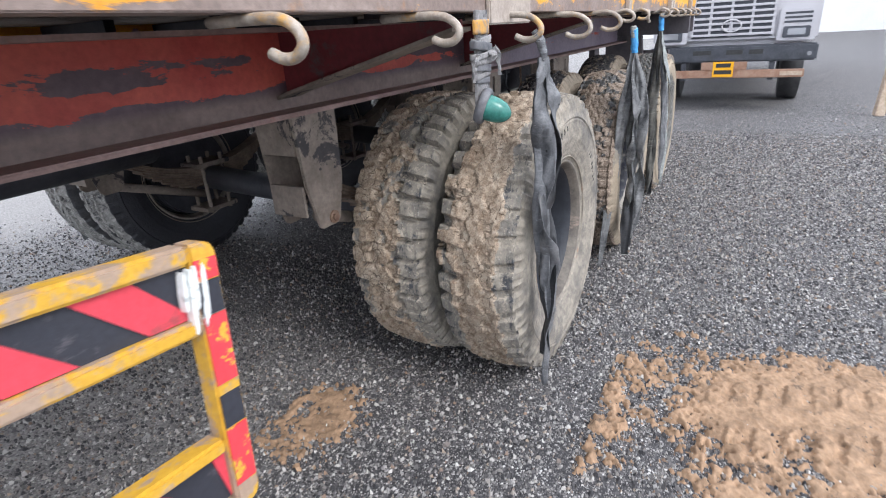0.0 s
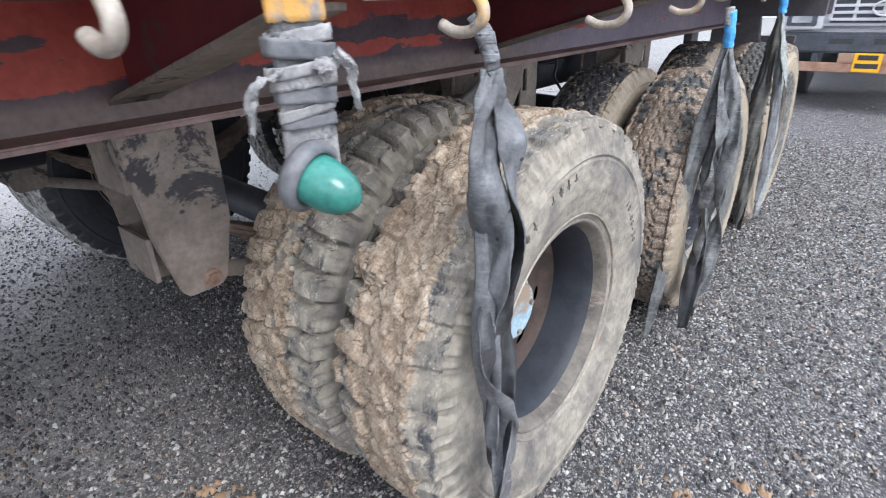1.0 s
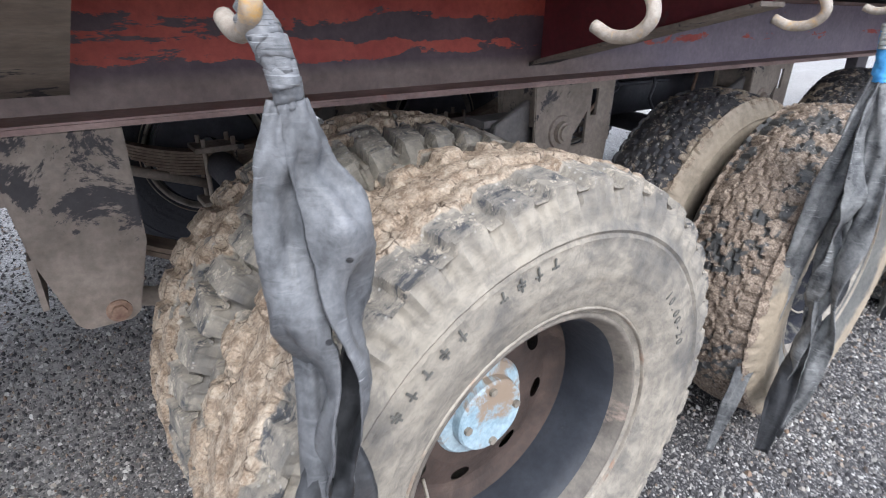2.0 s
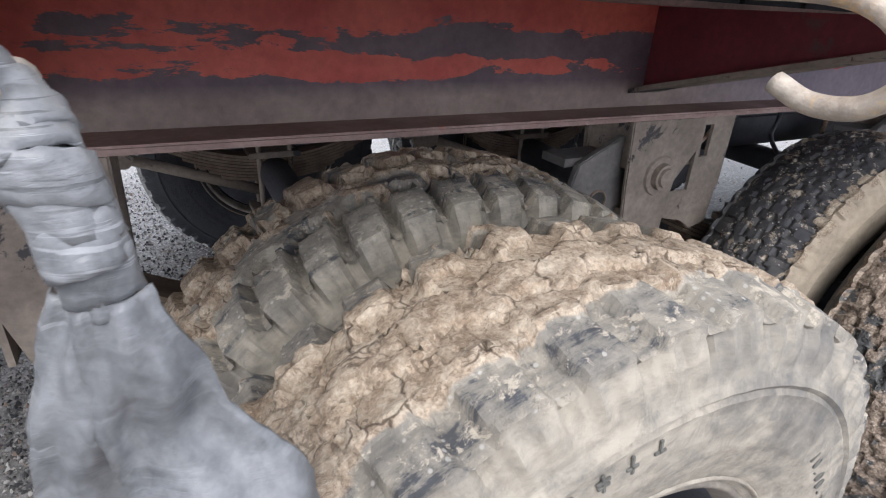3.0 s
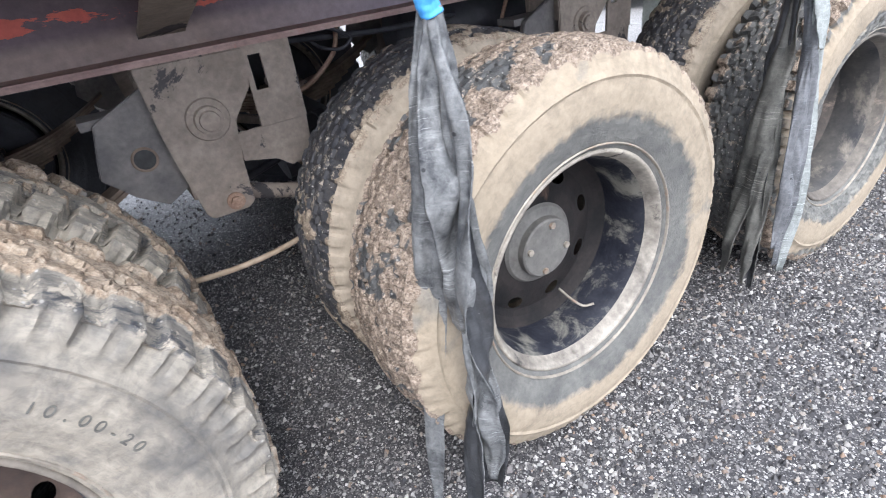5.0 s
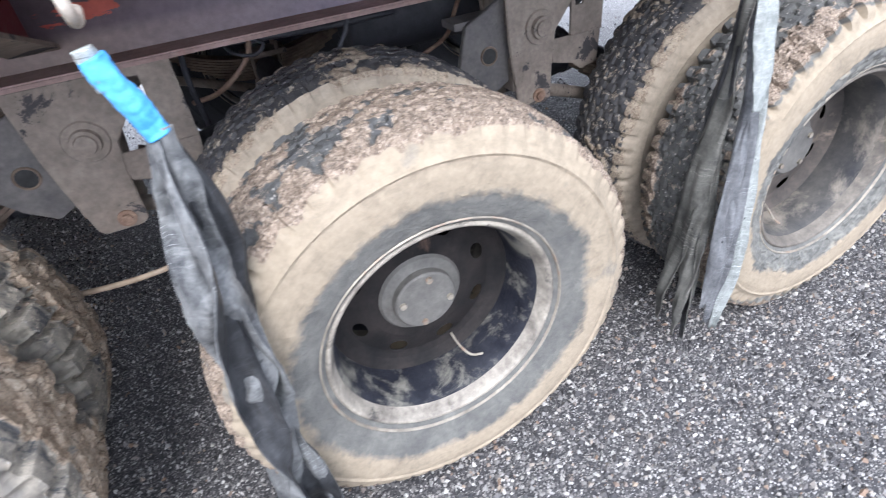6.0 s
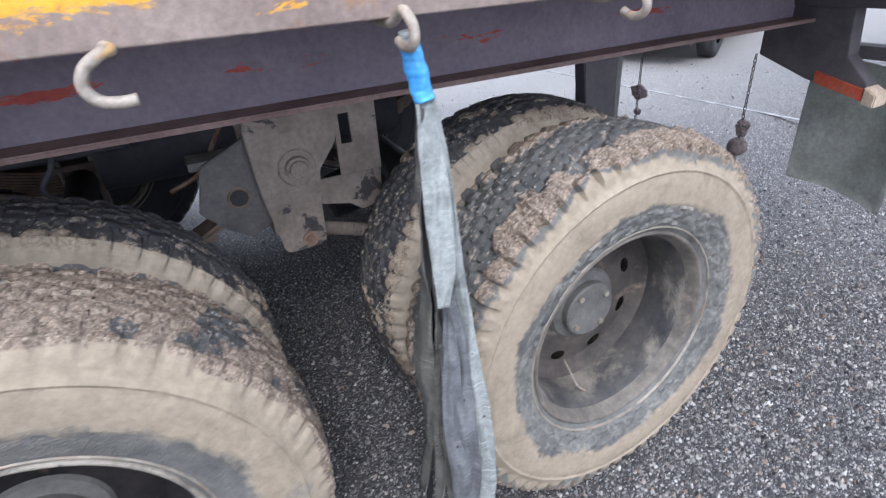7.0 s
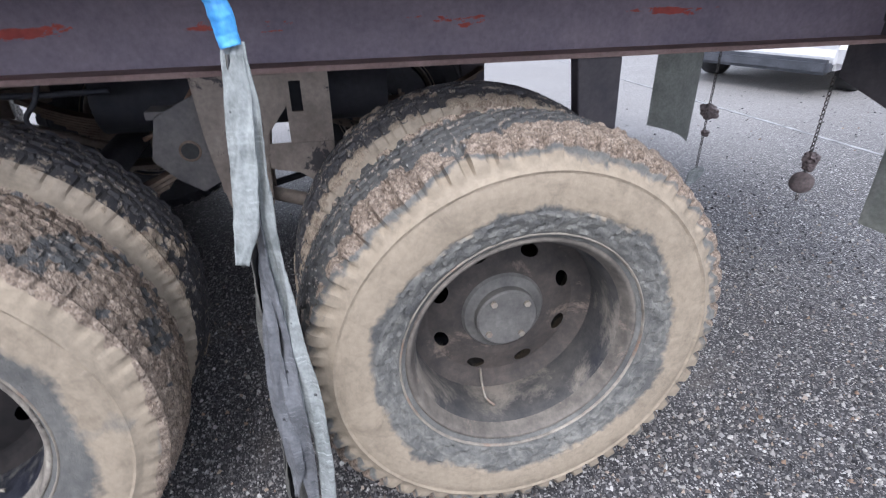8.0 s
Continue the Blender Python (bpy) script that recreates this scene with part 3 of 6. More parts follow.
def tyre(name, mat, seed, lugs=60, depth=0.016, mud=0.5, clod=0.012, style="rib", fine_cells=10, across=46, radius=0.498, sidewall_dust=0.8, tread_dust=0.6, side_mud=0.0, side_edge=0.40, side_soft=0.01, side_out=0.60, mud_side=0.0, worn_side=0, gap=(0.52, 0.74), facing=-1, middle=0.0, notch=0.017, fringe=0.0, pads=0.0, fill=0.45, bare=0.45):
    """A 10.00-20 tyre: a bead-to-bead profile, its tread cut into blocks and caked with earth. The outer side is -y."""
    half, tread = 0.145, (0.126 if style == "lug" else 0.104)
    lean_in = 0.45 if style == "lug" else 1.0
    seg = lugs * fine_cells
    s = np.linspace(-1, 1, across + 1)
    rows = []
    for r, y in ((0.262, -0.104), (0.275, -0.114), (0.285, -0.121), (0.293, -0.125), (0.299, -0.1272), (0.305, -0.1285), (0.312, -0.1315), (0.320, -0.1345), (0.328, -0.137), (0.336, -0.139), (0.342, -0.1405), (0.348, -0.142), (0.355, -0.1435), (0.364, -0.1445), (0.372, -half), (0.381, -0.145), (0.39, -0.145), (0.398, -0.1447), (0.405, -0.144), (0.412, -0.143), (0.418, -0.1425), (0.424, -0.1435), (0.432, -0.142), (0.438, -0.1405), (0.444, -0.1398), (0.450, -0.1385), (0.456, -0.137), (0.462, -0.135), (0.468, -0.1325), (0.474, -0.1305), (0.480, -0.1275)):
        # the ribbed tyres have rounder shoulders over a narrower tread
        k = lean_in * max(0.0, (r - 0.405) / 0.075)
        rows.append((y + 0.0195 * k ** 1.6, r - 0.005 * k, 0.0))
    n_side = len(rows)
    for u in s:
        rows.append((u * tread, radius - (0.012 if style == "lug" else 0.017) * abs(u) ** 3.0, 1.0))
    rows += [(-y, r, t) for y, r, t in rows[:n_side][::-1]]
    rows = np.array(rows)
    n = len(rows)
    th = np.arange(seg) * math.tau / seg
    T, Y = np.meshgrid(th, rows[:, 0], indexing="ij")
    R = np.repeat(rows[None, :, 1], seg, 0)
    on = np.repeat(rows[None, :, 2], seg, 0)
    u = np.clip(Y / tread, -1.15, 1.15)
    au = np.abs(u)
    P = np.stack([R * np.cos(T), Y, R * np.sin(T)], -1).reshape(-1, 3)
    big = fbm(P, 7.0, 4, seed).reshape(T.shape)
    mid_n = fbm(P, 26.0, 4, seed + 31, 0.6).reshape(T.shape)
    fine = fbm(P, 95.0, 3, seed + 57, 0.6).reshape(T.shape)
    crack = np.abs(fbm(P, 30.0, 3, seed + 91).reshape(T.shape) - 0.5)
    phase = T * lugs / math.tau + 0.12 * (big - 0.5)
    if style == "lug":
        # a row of big blocks on either shoulder and a zigzag rib between them
        shift = np.where(u > 0, 0.5, 0.0)
        slant = 0.25 * (au - 0.7)
        a = np.abs(((phase + shift + slant) % 1) - 0.5) * 2
        step = 0.07 * np.sign(np.sin((phase + shift + 0.25) * math.tau))
        shoulder = (1 - smoothstep(gap[0], gap[1], a)) * smoothstep(0.34, 0.42, au + step)
        zig = 0.10 * (np.abs(((phase % 1) - 0.5)) * 4 - 1)
        centre = 1 - smoothstep(0.17, 0.21, np.abs(u + zig))
        block = np.maximum(shoulder, centre * 0.8)
        side_block = 1 - smoothstep(0.50, 0.78, np.abs(((phase + shift + 0.1) % 1) - 0.5) * 2)
    else:
        # ribs between zigzag grooves, with narrow cuts at the shoulder
        zig = 0.055 * np.sign(np.sin(phase * math.tau))
        block = np.ones_like(u)
        for c in (-0.55, -0.18, 0.18, 0.55):
            block = np.minimum(block, smoothstep(0.03, 0.07, np.abs(u - c - zig)))
        cut = np.abs((phase % 1) - 0.5) * 2
        block = block * (1 - smoothstep(0.58, 0.70, cut) * smoothstep(0.62, 0.68, au))
        sipe = np.abs(((phase * 2 + 0.7 * u) % 1) - 0.5) * 2
        block = block * (1 - 0.35 * smoothstep(0.86, 0.94, sipe))
        side_block = 1 - smoothstep(0.54, 0.70, cut)
    wrap = smoothstep(0.432, 0.468, R) * (on < 0.5)
    # caked earth, fringing over the shoulder
    lean = middle * (0.5 - smoothstep(0.35, 0.8, au))
    high = 0.55 * big + 0.45 * mid_n + lean + mud_side * np.clip(u, -1, 1)
    caked = smoothstep(0.64 - 0.42 * mud, 0.70 - 0.42 * mud, high + 0.10 * (fine - 0.5))
    caked = caked * np.where(on > 0.5, 1.0, smoothstep(0.452, 0.474, R + 0.05 * (mid_n - 0.5)))
    if fringe:
        near = np.where(on > 0.5, smoothstep(0.80, 0.95, au + 0.3 * (big - 0.5)), smoothstep(0.456, 0.474, R + 0.03 * (big - 0.5)))
        crumbs = smoothstep(0.50, 0.58, 0.35 * mid_n + 0.30 * fine + 0.35 * big + fringe * 0.2 - 0.05 + 0.06 * side_block) * near * (Y * facing > 0)
        caked = np.maximum(caked, crumbs)
    ragged = R + 0.030 * (mid_n - 0.5) + 0.045 * (big - 0.5) + 0.025 * (fine - 0.5)
    coat = side_mud * (on < 0.5) * smoothstep(side_edge - side_soft, side_edge + side_soft, ragged) * (Y * facing > 0)
    coat = coat * (1 - 0.55 * smoothstep(0.52, 0.66, big)) if side_soft > 0.02 else coat
    coat = coat * (1 - 0.85 * smoothstep(side_out - 0.012, side_out + 0.012, ragged))
    worn = 1 - 0.5 * smoothstep(0.1, 0.5, u * worn_side)
    h = -depth * worn * (1 - block) * on * (1 - fill * caked) + notch * worn * (side_block - 0.4) * wrap * (1 - 0.35 * caked)
    flake = np.floor(4 * mid_n + 5 * big) / 8 - 0.5
    crust = 0.34 + 0.8 * (big - 0.5) + 0.55 * flake + 0.16 * (mid_n - 0.5) + 0.16 * (fine - 0.5) - 0.50 * (1 - smoothstep(0.0, 0.014, crack)) * smoothstep(0.45, 0.55, mid_n)
    h = h + caked * clod * crust * np.where(on > 0.5, 1, 0.6) + 0.0030 * (fine - 0.5) + 0.0015 * coat * (0.5 + mid_n)
    # raised rings and, on some, a band of shallow moulded pads
    band = smoothstep(0.290, 0.293, R) * (1 - smoothstep(0.339, 0.343, R)) * (on < 0.5)
    wave = np.sin(T * 30 + 2.2 * np.sin(R * 140 + T * 5) + 4 * mid_n)
    h = h + pads * 0.0045 * smoothstep(-0.25, 0.05, wave) * band
    h = h + 0.0030 * (np.abs(R - 0.424) < 0.005) + 0.0016 * (np.abs(R - 0.348) < 0.004) * (on < 0.5)
    ribs = 1 - smoothstep(0.45, 0.75, np.abs(((phase * 2) % 1) - 0.5) * 2)
    h = h + 0.0045 * (ribs - 0.5) * wrap * (style == "lug")
    h = h + (0.0026 * (np.abs(R - 0.409) < 0.0035) + 0.0014 * (np.abs(R - 0.384) < 0.0035)) * (on < 0.5) * (style == "lug")
    lift = on > 0.5
    P = np.stack([(R + h * (lift + 0.6 * wrap * (~lift))) * np.cos(T), Y + np.where(lift, 0, np.sign(Y) * h), (R + h * (lift + 0.6 * wrap * (~lift))) * np.sin(T)], -1)
    idx = np.arange(seg * n).reshape(seg, n)
    nxt = np.roll(idx, -1, 0)
    faces = np.stack([idx[:, :-1], nxt[:, :-1], nxt[:, 1:], idx[:, 1:]], -1).reshape(-1, 4)
    ob = obj_from(name, P.reshape(-1, 3).tolist(), faces.tolist(), mat, True)
    me = ob.data
    me.set_sharp_from_angle(angle=radians(38))
    dust = np.where(lift, tread_dust * (bare + 0.6 * (1 - block) * (1 - bare) + 0.9 * (mid_n - 0.5)), np.where(Y * facing > 0, 1.0, 0.25) * sidewall_dust * (0.70 + 1.1 * (big - 0.5) + 0.8 * (mid_n - 0.5)))
    dust = dust * (1 - 0.15 * pads * band)
    polar = np.stack([T * 0.45 * 14.0, Y * 60.0, R * 42.0], -1).reshape(-1, 3)
    at = me.attributes.new("polar", "FLOAT_VECTOR", "POINT")
    at.data.foreach_set("vector", polar.astype(np.float32).ravel())
    for key, val in (("mud", caked), ("coat", coat), ("pads", pads * band), ("tread", on), ("dust", np.clip(dust, 0, 1))):
        at = me.attributes.new(key, "FLOAT", "POINT")
        at.data.foreach_set("value", val.ravel().astype(np.float32))
    return ob


def ribbon(points, widths, twists, thick=0.003, curl=0.25, side=(1, 0, 0)):
    """A limp band: its edge turns by twists (degrees) along the path, its section is bowed."""
    path = smooth_path(points, 14)
    m = len(path)
    across = 11
    bm = bmesh.new()
    grid = []
    for i, p in enumerate(path):
        k = i / (m - 1) * (len(points) - 1)
        j = min(int(k), len(points) - 2)
        f = k - j
        f = f * f * (3 - 2 * f)
        w = widths[j] * (1 - f) + widths[j + 1] * f
        a = radians(twists[j] * (1 - f) + twists[j + 1] * f)
        d = (path[min(i + 1, m - 1)] - path[max(i - 1, 0)]).normalized()
        s = Vector(side)
        s = (s - d * s.dot(d)).normalized()
        u = d.cross(s)
        e = math.cos(a) * s + math.sin(a) * u
        q = d.cross(e)
        lip = 0.5 + 0.9 * noise.noise(Vector((i * 0.045, p.x * 13, 8.3)))
        row = []
        for c in range(across):
            v = c / (across - 1) * 2 - 1
            edge = 0.10 * noise.noise(Vector((i * 0.17, v * 2, p.x * 7))) + 0.05 * noise.noise(Vector((i * 0.6, v, p.x * 3)))
            bow = 1.8 * curl * w * (1 - v * v) * (0.6 + 0.6 * math.sin(i * 0.21 + p.x * 40)) + 0.05 * w * math.sin(v * 5.5 + i * 0.12)
            fold = 0.30 * w * lip * max(0.0, v - 0.35) ** 1.5
            crease = 0.0055 * noise.noise(Vector((i * 0.16 + v * 1.1, v * 2.2, p.x * 11))) + 0.0016 * noise.noise(Vector((i * 0.55, v * 5, 2.0)))
            row.append(p + e * (w / 2) * (v + edge * abs(v)) + q * (bow + fold + crease))
        grid.append((row, q))
    top = [[bm.verts.new(v) for v in row] for row, q in grid]
    low = [[bm.verts.new(v - q * thick) for v in row] for row, q in grid]
    for i in range(m - 1):
        for c in range(across - 1):
            bm.faces.new((top[i][c], top[i + 1][c], top[i + 1][c + 1], top[i][c + 1]))
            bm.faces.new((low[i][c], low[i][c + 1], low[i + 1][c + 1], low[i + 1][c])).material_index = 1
        bm.faces.new((top[i][0], low[i][0], low[i + 1][0], top[i + 1][0]))
        bm.faces.new((top[i][-1], top[i + 1][-1], low[i + 1][-1], low[i][-1]))
    for i in (0, m - 1):
        for c in range(across - 1):
            bm.faces.new((top[i][c], top[i][c + 1], low[i][c + 1], low[i][c]))
    bmesh.ops.recalc_face_normals(bm, faces=bm.faces)
    return bm


def wound(points, radius, turns=4, seed=1, roll_depth=0.16):
    """A knot of winds round a stem: a lumpy sleeve of rolls."""
    path = smooth_path(points, 16)
    m = len(path)
    bm = bmesh.new()
    rings = []
    seg = 22
    for i, p in enumerate(path):
        d = (path[min(i + 1, m - 1)] - path[max(i - 1, 0)]).normalized()
        s = d.cross(Vector((0.1, 1, 0.05))).normalized()
        u = s.cross(d)
        ring = []
        for k in range(seg):
            a = k * math.tau / seg
            roll = abs(math.sin((i / m * turns + 0.30 * math.sin(a + seed) + 0.5 * noise.noise(Vector((i * 0.05, math.cos(a), seed)))) * math.pi))
            r = radius * (0.86 + roll_depth * roll ** 0.4 + 0.22 * noise.noise(Vector((math.cos(a) * 1.4, math.sin(a) * 1.4, i * 0.09 + seed * 5))))
            ring.append(bm.verts.new(p + r * (math.cos(a) * s + math.sin(a) * u)))
        rings.append(ring)
    for i in range(m - 1):
        for k in range(seg):
            bm.faces.new((rings[i][k], rings[i][(k + 1) % seg], rings[i + 1][(k + 1) % seg], rings[i + 1][k]))
    bm.faces.new(rings[0][::-1])
    bm.faces.new(rings[-1])
    bmesh.ops.recalc_face_normals(bm, faces=bm.faces)
    return bm

# ---- the yard ----
AXLES = (1.572, 2.82, 4.047)
WHEEL_Z = 0.503
RIM_Y = 0.255
TYRE_Y = RIM_Y + 0.113
DUAL = 0.335
MID_Y = 1.574
RISE = 0.10
WEB_Y = 0.956
FLANGE_Z = 1.017
RAIL_Z = 1.262


def lie(y):
    """The yard's height: it rises a little under the far wheels."""
    k = min(1.0, max(0.0, (y - 1.35) / 0.75))
    return RISE * k * k * (3 - 2 * k)


ys = [-260, -120, -60, -30, -15, -8, -4, -2, 0, 1.2] + [1.35 + 0.05 * k for k in range(16)] + [2.3, 3, 5, 8, 15, 30, 60, 120, 260]
xs = [-260, -120, -60, -30, -15, -8, -4] + list(range(-2, 14, 2)) + [15, 20, 30, 60, 120, 260]
gv = [(x, y, lie(y)) for x in xs for y in ys]
gf = [(i * len(ys) + j, (i + 1) * len(ys) + j, (i + 1) * len(ys) + j + 1, i * len(ys) + j + 1) for i in range(len(xs) - 1) for j in range(len(ys) - 1)]
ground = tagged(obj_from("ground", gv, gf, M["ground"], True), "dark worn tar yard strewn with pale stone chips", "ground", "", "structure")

bm = box_bm(36, 36.3, -70, 70, 0, 6.0)
tagged(part("boundary_wall", bm, M["white_wall"]), "long whitewashed boundary wall round the yard", "wall", "", "structure")
bm = box_bm(5.2, 12.0, -0.018, 0.018, 0.0, 0.004)
line = tagged(part("ground_line", bm, M["faded_line"]), "thin faded white line painted on the tar", "road marking", "", "structure")
line.matrix_world = pose(7.26, 4.87, RISE + 0.001, 0, 0, -87.4) @ pose(-8.0, 0, 0)

# ---- the trailer: frame ----
trailer = thing("trailer", "old red flatbed trailer with flaking paint and muddy double tyres", "trailer")
X0, X1 = -1.9, 5.85


def mirrored(y):
    return 2 * MID_Y - y


for y in (WEB_Y, mirrored(WEB_Y)):
    part("beam_web", box_bm(X0, X1, y - 0.006, y + 0.006, FLANGE_Z + 0.012, 1.252), M["beam"], trailer, "red beam web with flaking paint")
    part("lower_flange", box_bm(X0, X1, y - 0.104, y + 0.104, FLANGE_Z, FLANGE_Z + 0.014, bevel=0.004), M["flange"], trailer, "dusty brown lower flange")
    part("upper_flange", box_bm(X0, X1, y - 0.104, y + 0.104, 1.25, 1.262), M["flange"], trailer)
for k, s in ((0.285, 1), (mirrored(0.285), -1)):
    bm = bmesh.new()
    box(bm, X0, X1, k, k + s * 0.012, RAIL_Z, 1.45, bevel=0.002)
    box(bm, X0, X1, k + s * 0.014, k + s * 0.075, RAIL_Z + 0.001, RAIL_Z + 0.010)
    part("side_rail", bm, M["rail"], trailer, "rusty side rail with flaking yellow paint")
for x0, x1, z0, d in ((1.03, 1.305, 1.232, 0.014), (3.985, 4.065, 1.248, 0.03), (-0.3, -0.2, 1.25, 0.03), (4.235, 4.30, 1.27, 0.012), (5.2, 5.28, 1.25, 0.03), (2.62, 2.70, 1.256, 0.02)):
    part("stake_pocket", box_bm(x0, x1, 0.2845 - d, 0.2845, z0, 1.452, bevel=0.004), M["pocket"], trailer, "dull grey-brown stake pocket")
for k in range(10):
    y0 = 0.30 + k * 0.2556
    part("deck_plank", box_bm(X0, X1, y0, y0 + 0.2515, 1.365, 1.405, bevel=0.004), M["deck"], trailer)
for k in range(13):
    x = X0 + 0.15 + k * 0.61
    bm = box_bm(x, x + 0.008, WEB_Y + 0.008, mirrored(WEB_Y) - 0.008, 1.10, 1.245)
    box(bm, x + 0.0085, x + 0.055, WEB_Y + 0.008, mirrored(WEB_Y) - 0.008, 1.10, 1.107)
    part("cross_member", bm, M["steel_dark"], trailer)
    for y0, y1 in ((0.30, WEB_Y - 0.11), (mirrored(WEB_Y) + 0.11, mirrored(0.30))):
        part("deck_bearer", box_bm(x, x + 0.05, y0, y1, 1.274, 1.362), M["steel_dark"], trailer)
# cantilever plates from the beam out to the rail
for x in (-1.42, -0.2, 1.005, 2.215):
    for s in (0, 1):
        y = (lambda v: v) if not s else mirrored
        bm = bmesh.new()
        ring = [(y(WEB_Y - 0.008), 1.072), (y(WEB_Y - 0.05), 1.086), (y(0.34), 1.232), (y(0.34), 1.2485), (y(WEB_Y - 0.008), 1.2485)]
        a = [bm.verts.new((x, p, z)) for p, z in ring]
        c = [bm.verts.new((x + 0.010, p, z)) for p, z in ring]
        bm.faces.new(a)
        bm.faces.new(c[::-1])
        for i in range(5):
            bm.faces.new((a[i], c[i], c[(i + 1) % 5], a[(i + 1) % 5]))
        bmesh.ops.recalc_face_normals(bm, faces=bm.faces)
        plate = part("outrigger", bm, M["outrigger"], trailer, "dark red tapered bracket plate")
        # its sloping foot plate, grey with dust
        ring = [(y(WEB_Y - 0.008), 1.062), (y(WEB_Y - 0.05), 1.076), (y(0.34), 1.222), (y(0.34), 1.2315), (y(WEB_Y - 0.05), 1.0855), (y(WEB_Y - 0.008), 1.0715)]
        bm = bmesh.new()
        a = [bm.verts.new((x - 0.045, p, z)) for p, z in ring]
        c = [bm.verts.new((x + 0.055, p, z)) for p, z in ring]
        bm.faces.new(a)
        bm.faces.new(c[::-1])
        for i in range(6):
            bm.faces.new((a[i], c[i], c[(i + 1) % 6], a[(i + 1) % 6]))
        bmesh.ops.recalc_face_normals(bm, faces=bm.faces)
        part("foot_plate", bm, M["steel_dusty"], plate, "dusty grey sloping foot plate")


# ---- wheels ----
def wheel_set(x, yc, tyre_ob, outer, hub_mat, capped=True, rim_mat=M["rim"], disc_mat=M["rim_dark"], lip_mat=M["rim_lip"]):
    """A steel disc wheel; the outer one of a pair shows its deep dish and the hub."""
    prof = [(-0.096, 0.274), (-0.103, 0.273), (-0.105, 0.266), (-0.100, 0.258), (-0.088, 0.252), (-0.076, 0.243), (-0.05, 0.237), (0.03, 0.232), (0.07, 0.240), (0.088, 0.252), (0.100, 0.259), (0.103, 0.272), (0.096, 0.274)]
    w = lathe_obj("wheel", prof, rim_mat, trailer, "dusty steel disc wheel", 72)
    w.location = (x, yc, WHEEL_Z - (0.012 if 2 < x < 3 and yc < MID_Y else 0.006 if x > 3 and yc < MID_Y else 0.0))
    w.rotation_euler = (0, 0, 0) if outer else (0, 0, math.pi)
    child(tyre_ob, w)
    lathe_obj("lock_ring", [(-0.110, 0.2885), (-0.120, 0.2882), (-0.1245, 0.2855), (-0.1245, 0.2835), (-0.120, 0.2815), (-0.109, 0.2805)], M["rim_edge"], w, "worn pale lock ring", 72)
    lathe_obj("rim_lip", [(-0.106, 0.2725), (-0.1125, 0.2715), (-0.116, 0.267), (-0.113, 0.2615), (-0.100, 0.256), (-0.084, 0.2485), (-0.072, 0.2425)], lip_mat, w, "scuffed pale rim lip", 72)
    # the disc with its hand holes
    bm = bmesh.new()
    seg, holes = 160, 8
    rad = [0.234, 0.222, 0.208, 0.195] + [0.188 - 0.004 * k for k in range(11)] + [0.140, 0.130, 0.085]
    dep = [0.030, 0.040, 0.048, 0.052] + [0.053 - 0.0008 * k for k in range(11)] + [0.044, 0.042, 0.042]
    grid = [[bm.verts.new((r * math.cos(k * math.tau / seg), d, r * math.sin(k * math.tau / seg))) for r, d in zip(rad, dep)] for k in range(seg)]
    rim_verts = set()
    for k in range(seg):
        for j in range(len(rad) - 1):
            off = ((k + 0.5) % (seg // holes) - seg // holes / 2) * math.tau / seg * 0.168
            mid_r = (rad[j] + rad[j + 1]) / 2
            if (off / 0.024) ** 2 + ((mid_r - 0.168) / 0.0165) ** 2 < 1:
                rim_verts.update((a_, b_) for a_ in (k, (k + 1) % seg) for b_ in (j, j + 1))
                continue
            bm.faces.new((grid[k][j], grid[(k + 1) % seg][j], grid[(k + 1) % seg][j + 1], grid[k][j + 1]))
    # the holes' edges are drawn on to true ovals
    for k, j in rim_verts:
        off = ((k % (seg // holes)) - seg // holes / 2) * math.tau / seg * 0.168
        d = math.hypot(off / 0.024, (rad[j] - 0.168) / 0.0165)
        if d > 0.3:
            a = k * math.tau / seg + off * (1 / d - 1) / 0.168
            r = 0.168 + (rad[j] - 0.168) / d
            grid[k][j].co = Vector((r * math.cos(a), dep[j], r * math.sin(a)))
    bmesh.ops.recalc_face_normals(bm, faces=bm.faces)
    part("disc", bm, disc_mat, w, "dark brown wheel disc with hand holes", smooth=False)
    if outer and capped:
        hub = lathe_obj("hub", [(0.0415, 0.106), (0.034, 0.100), (0.031, 0.086), (0.026, 0.078), (0.008, 0.077), (0.004, 0.073), (0.003, 0.001)], hub_mat, w, "flat dusty hub cap", 48)
        hub.data.set_sharp_from_angle(angle=radians(35))
        for k in range(4):
            a = radians(38 + 90 * k)
            part("cap_bolt", cyl(bmesh.new(), (0.060 * math.cos(a), 0.006, 0.060 * math.sin(a)), (0.060 * math.cos(a), -0.003, 0.060 * math.sin(a)), 0.0085, seg=6), M["rim_edge"], w)
        a = radians(250)
        stem = [(0.172 * math.cos(a), 0.03, 0.172 * math.sin(a)), (0.19 * math.cos(a), -0.01, 0.19 * math.sin(a)), (0.212 * math.cos(a + 0.05), -0.035, 0.212 * math.sin(a + 0.05)), (0.226 * math.cos(a + 0.16), -0.045, 0.226 * math.sin(a + 0.16))]
        part("valve", tube(smooth_path(stem, 5), 0.0035, 8), M["rim_edge"], w, "pale valve stem", True)
    return w


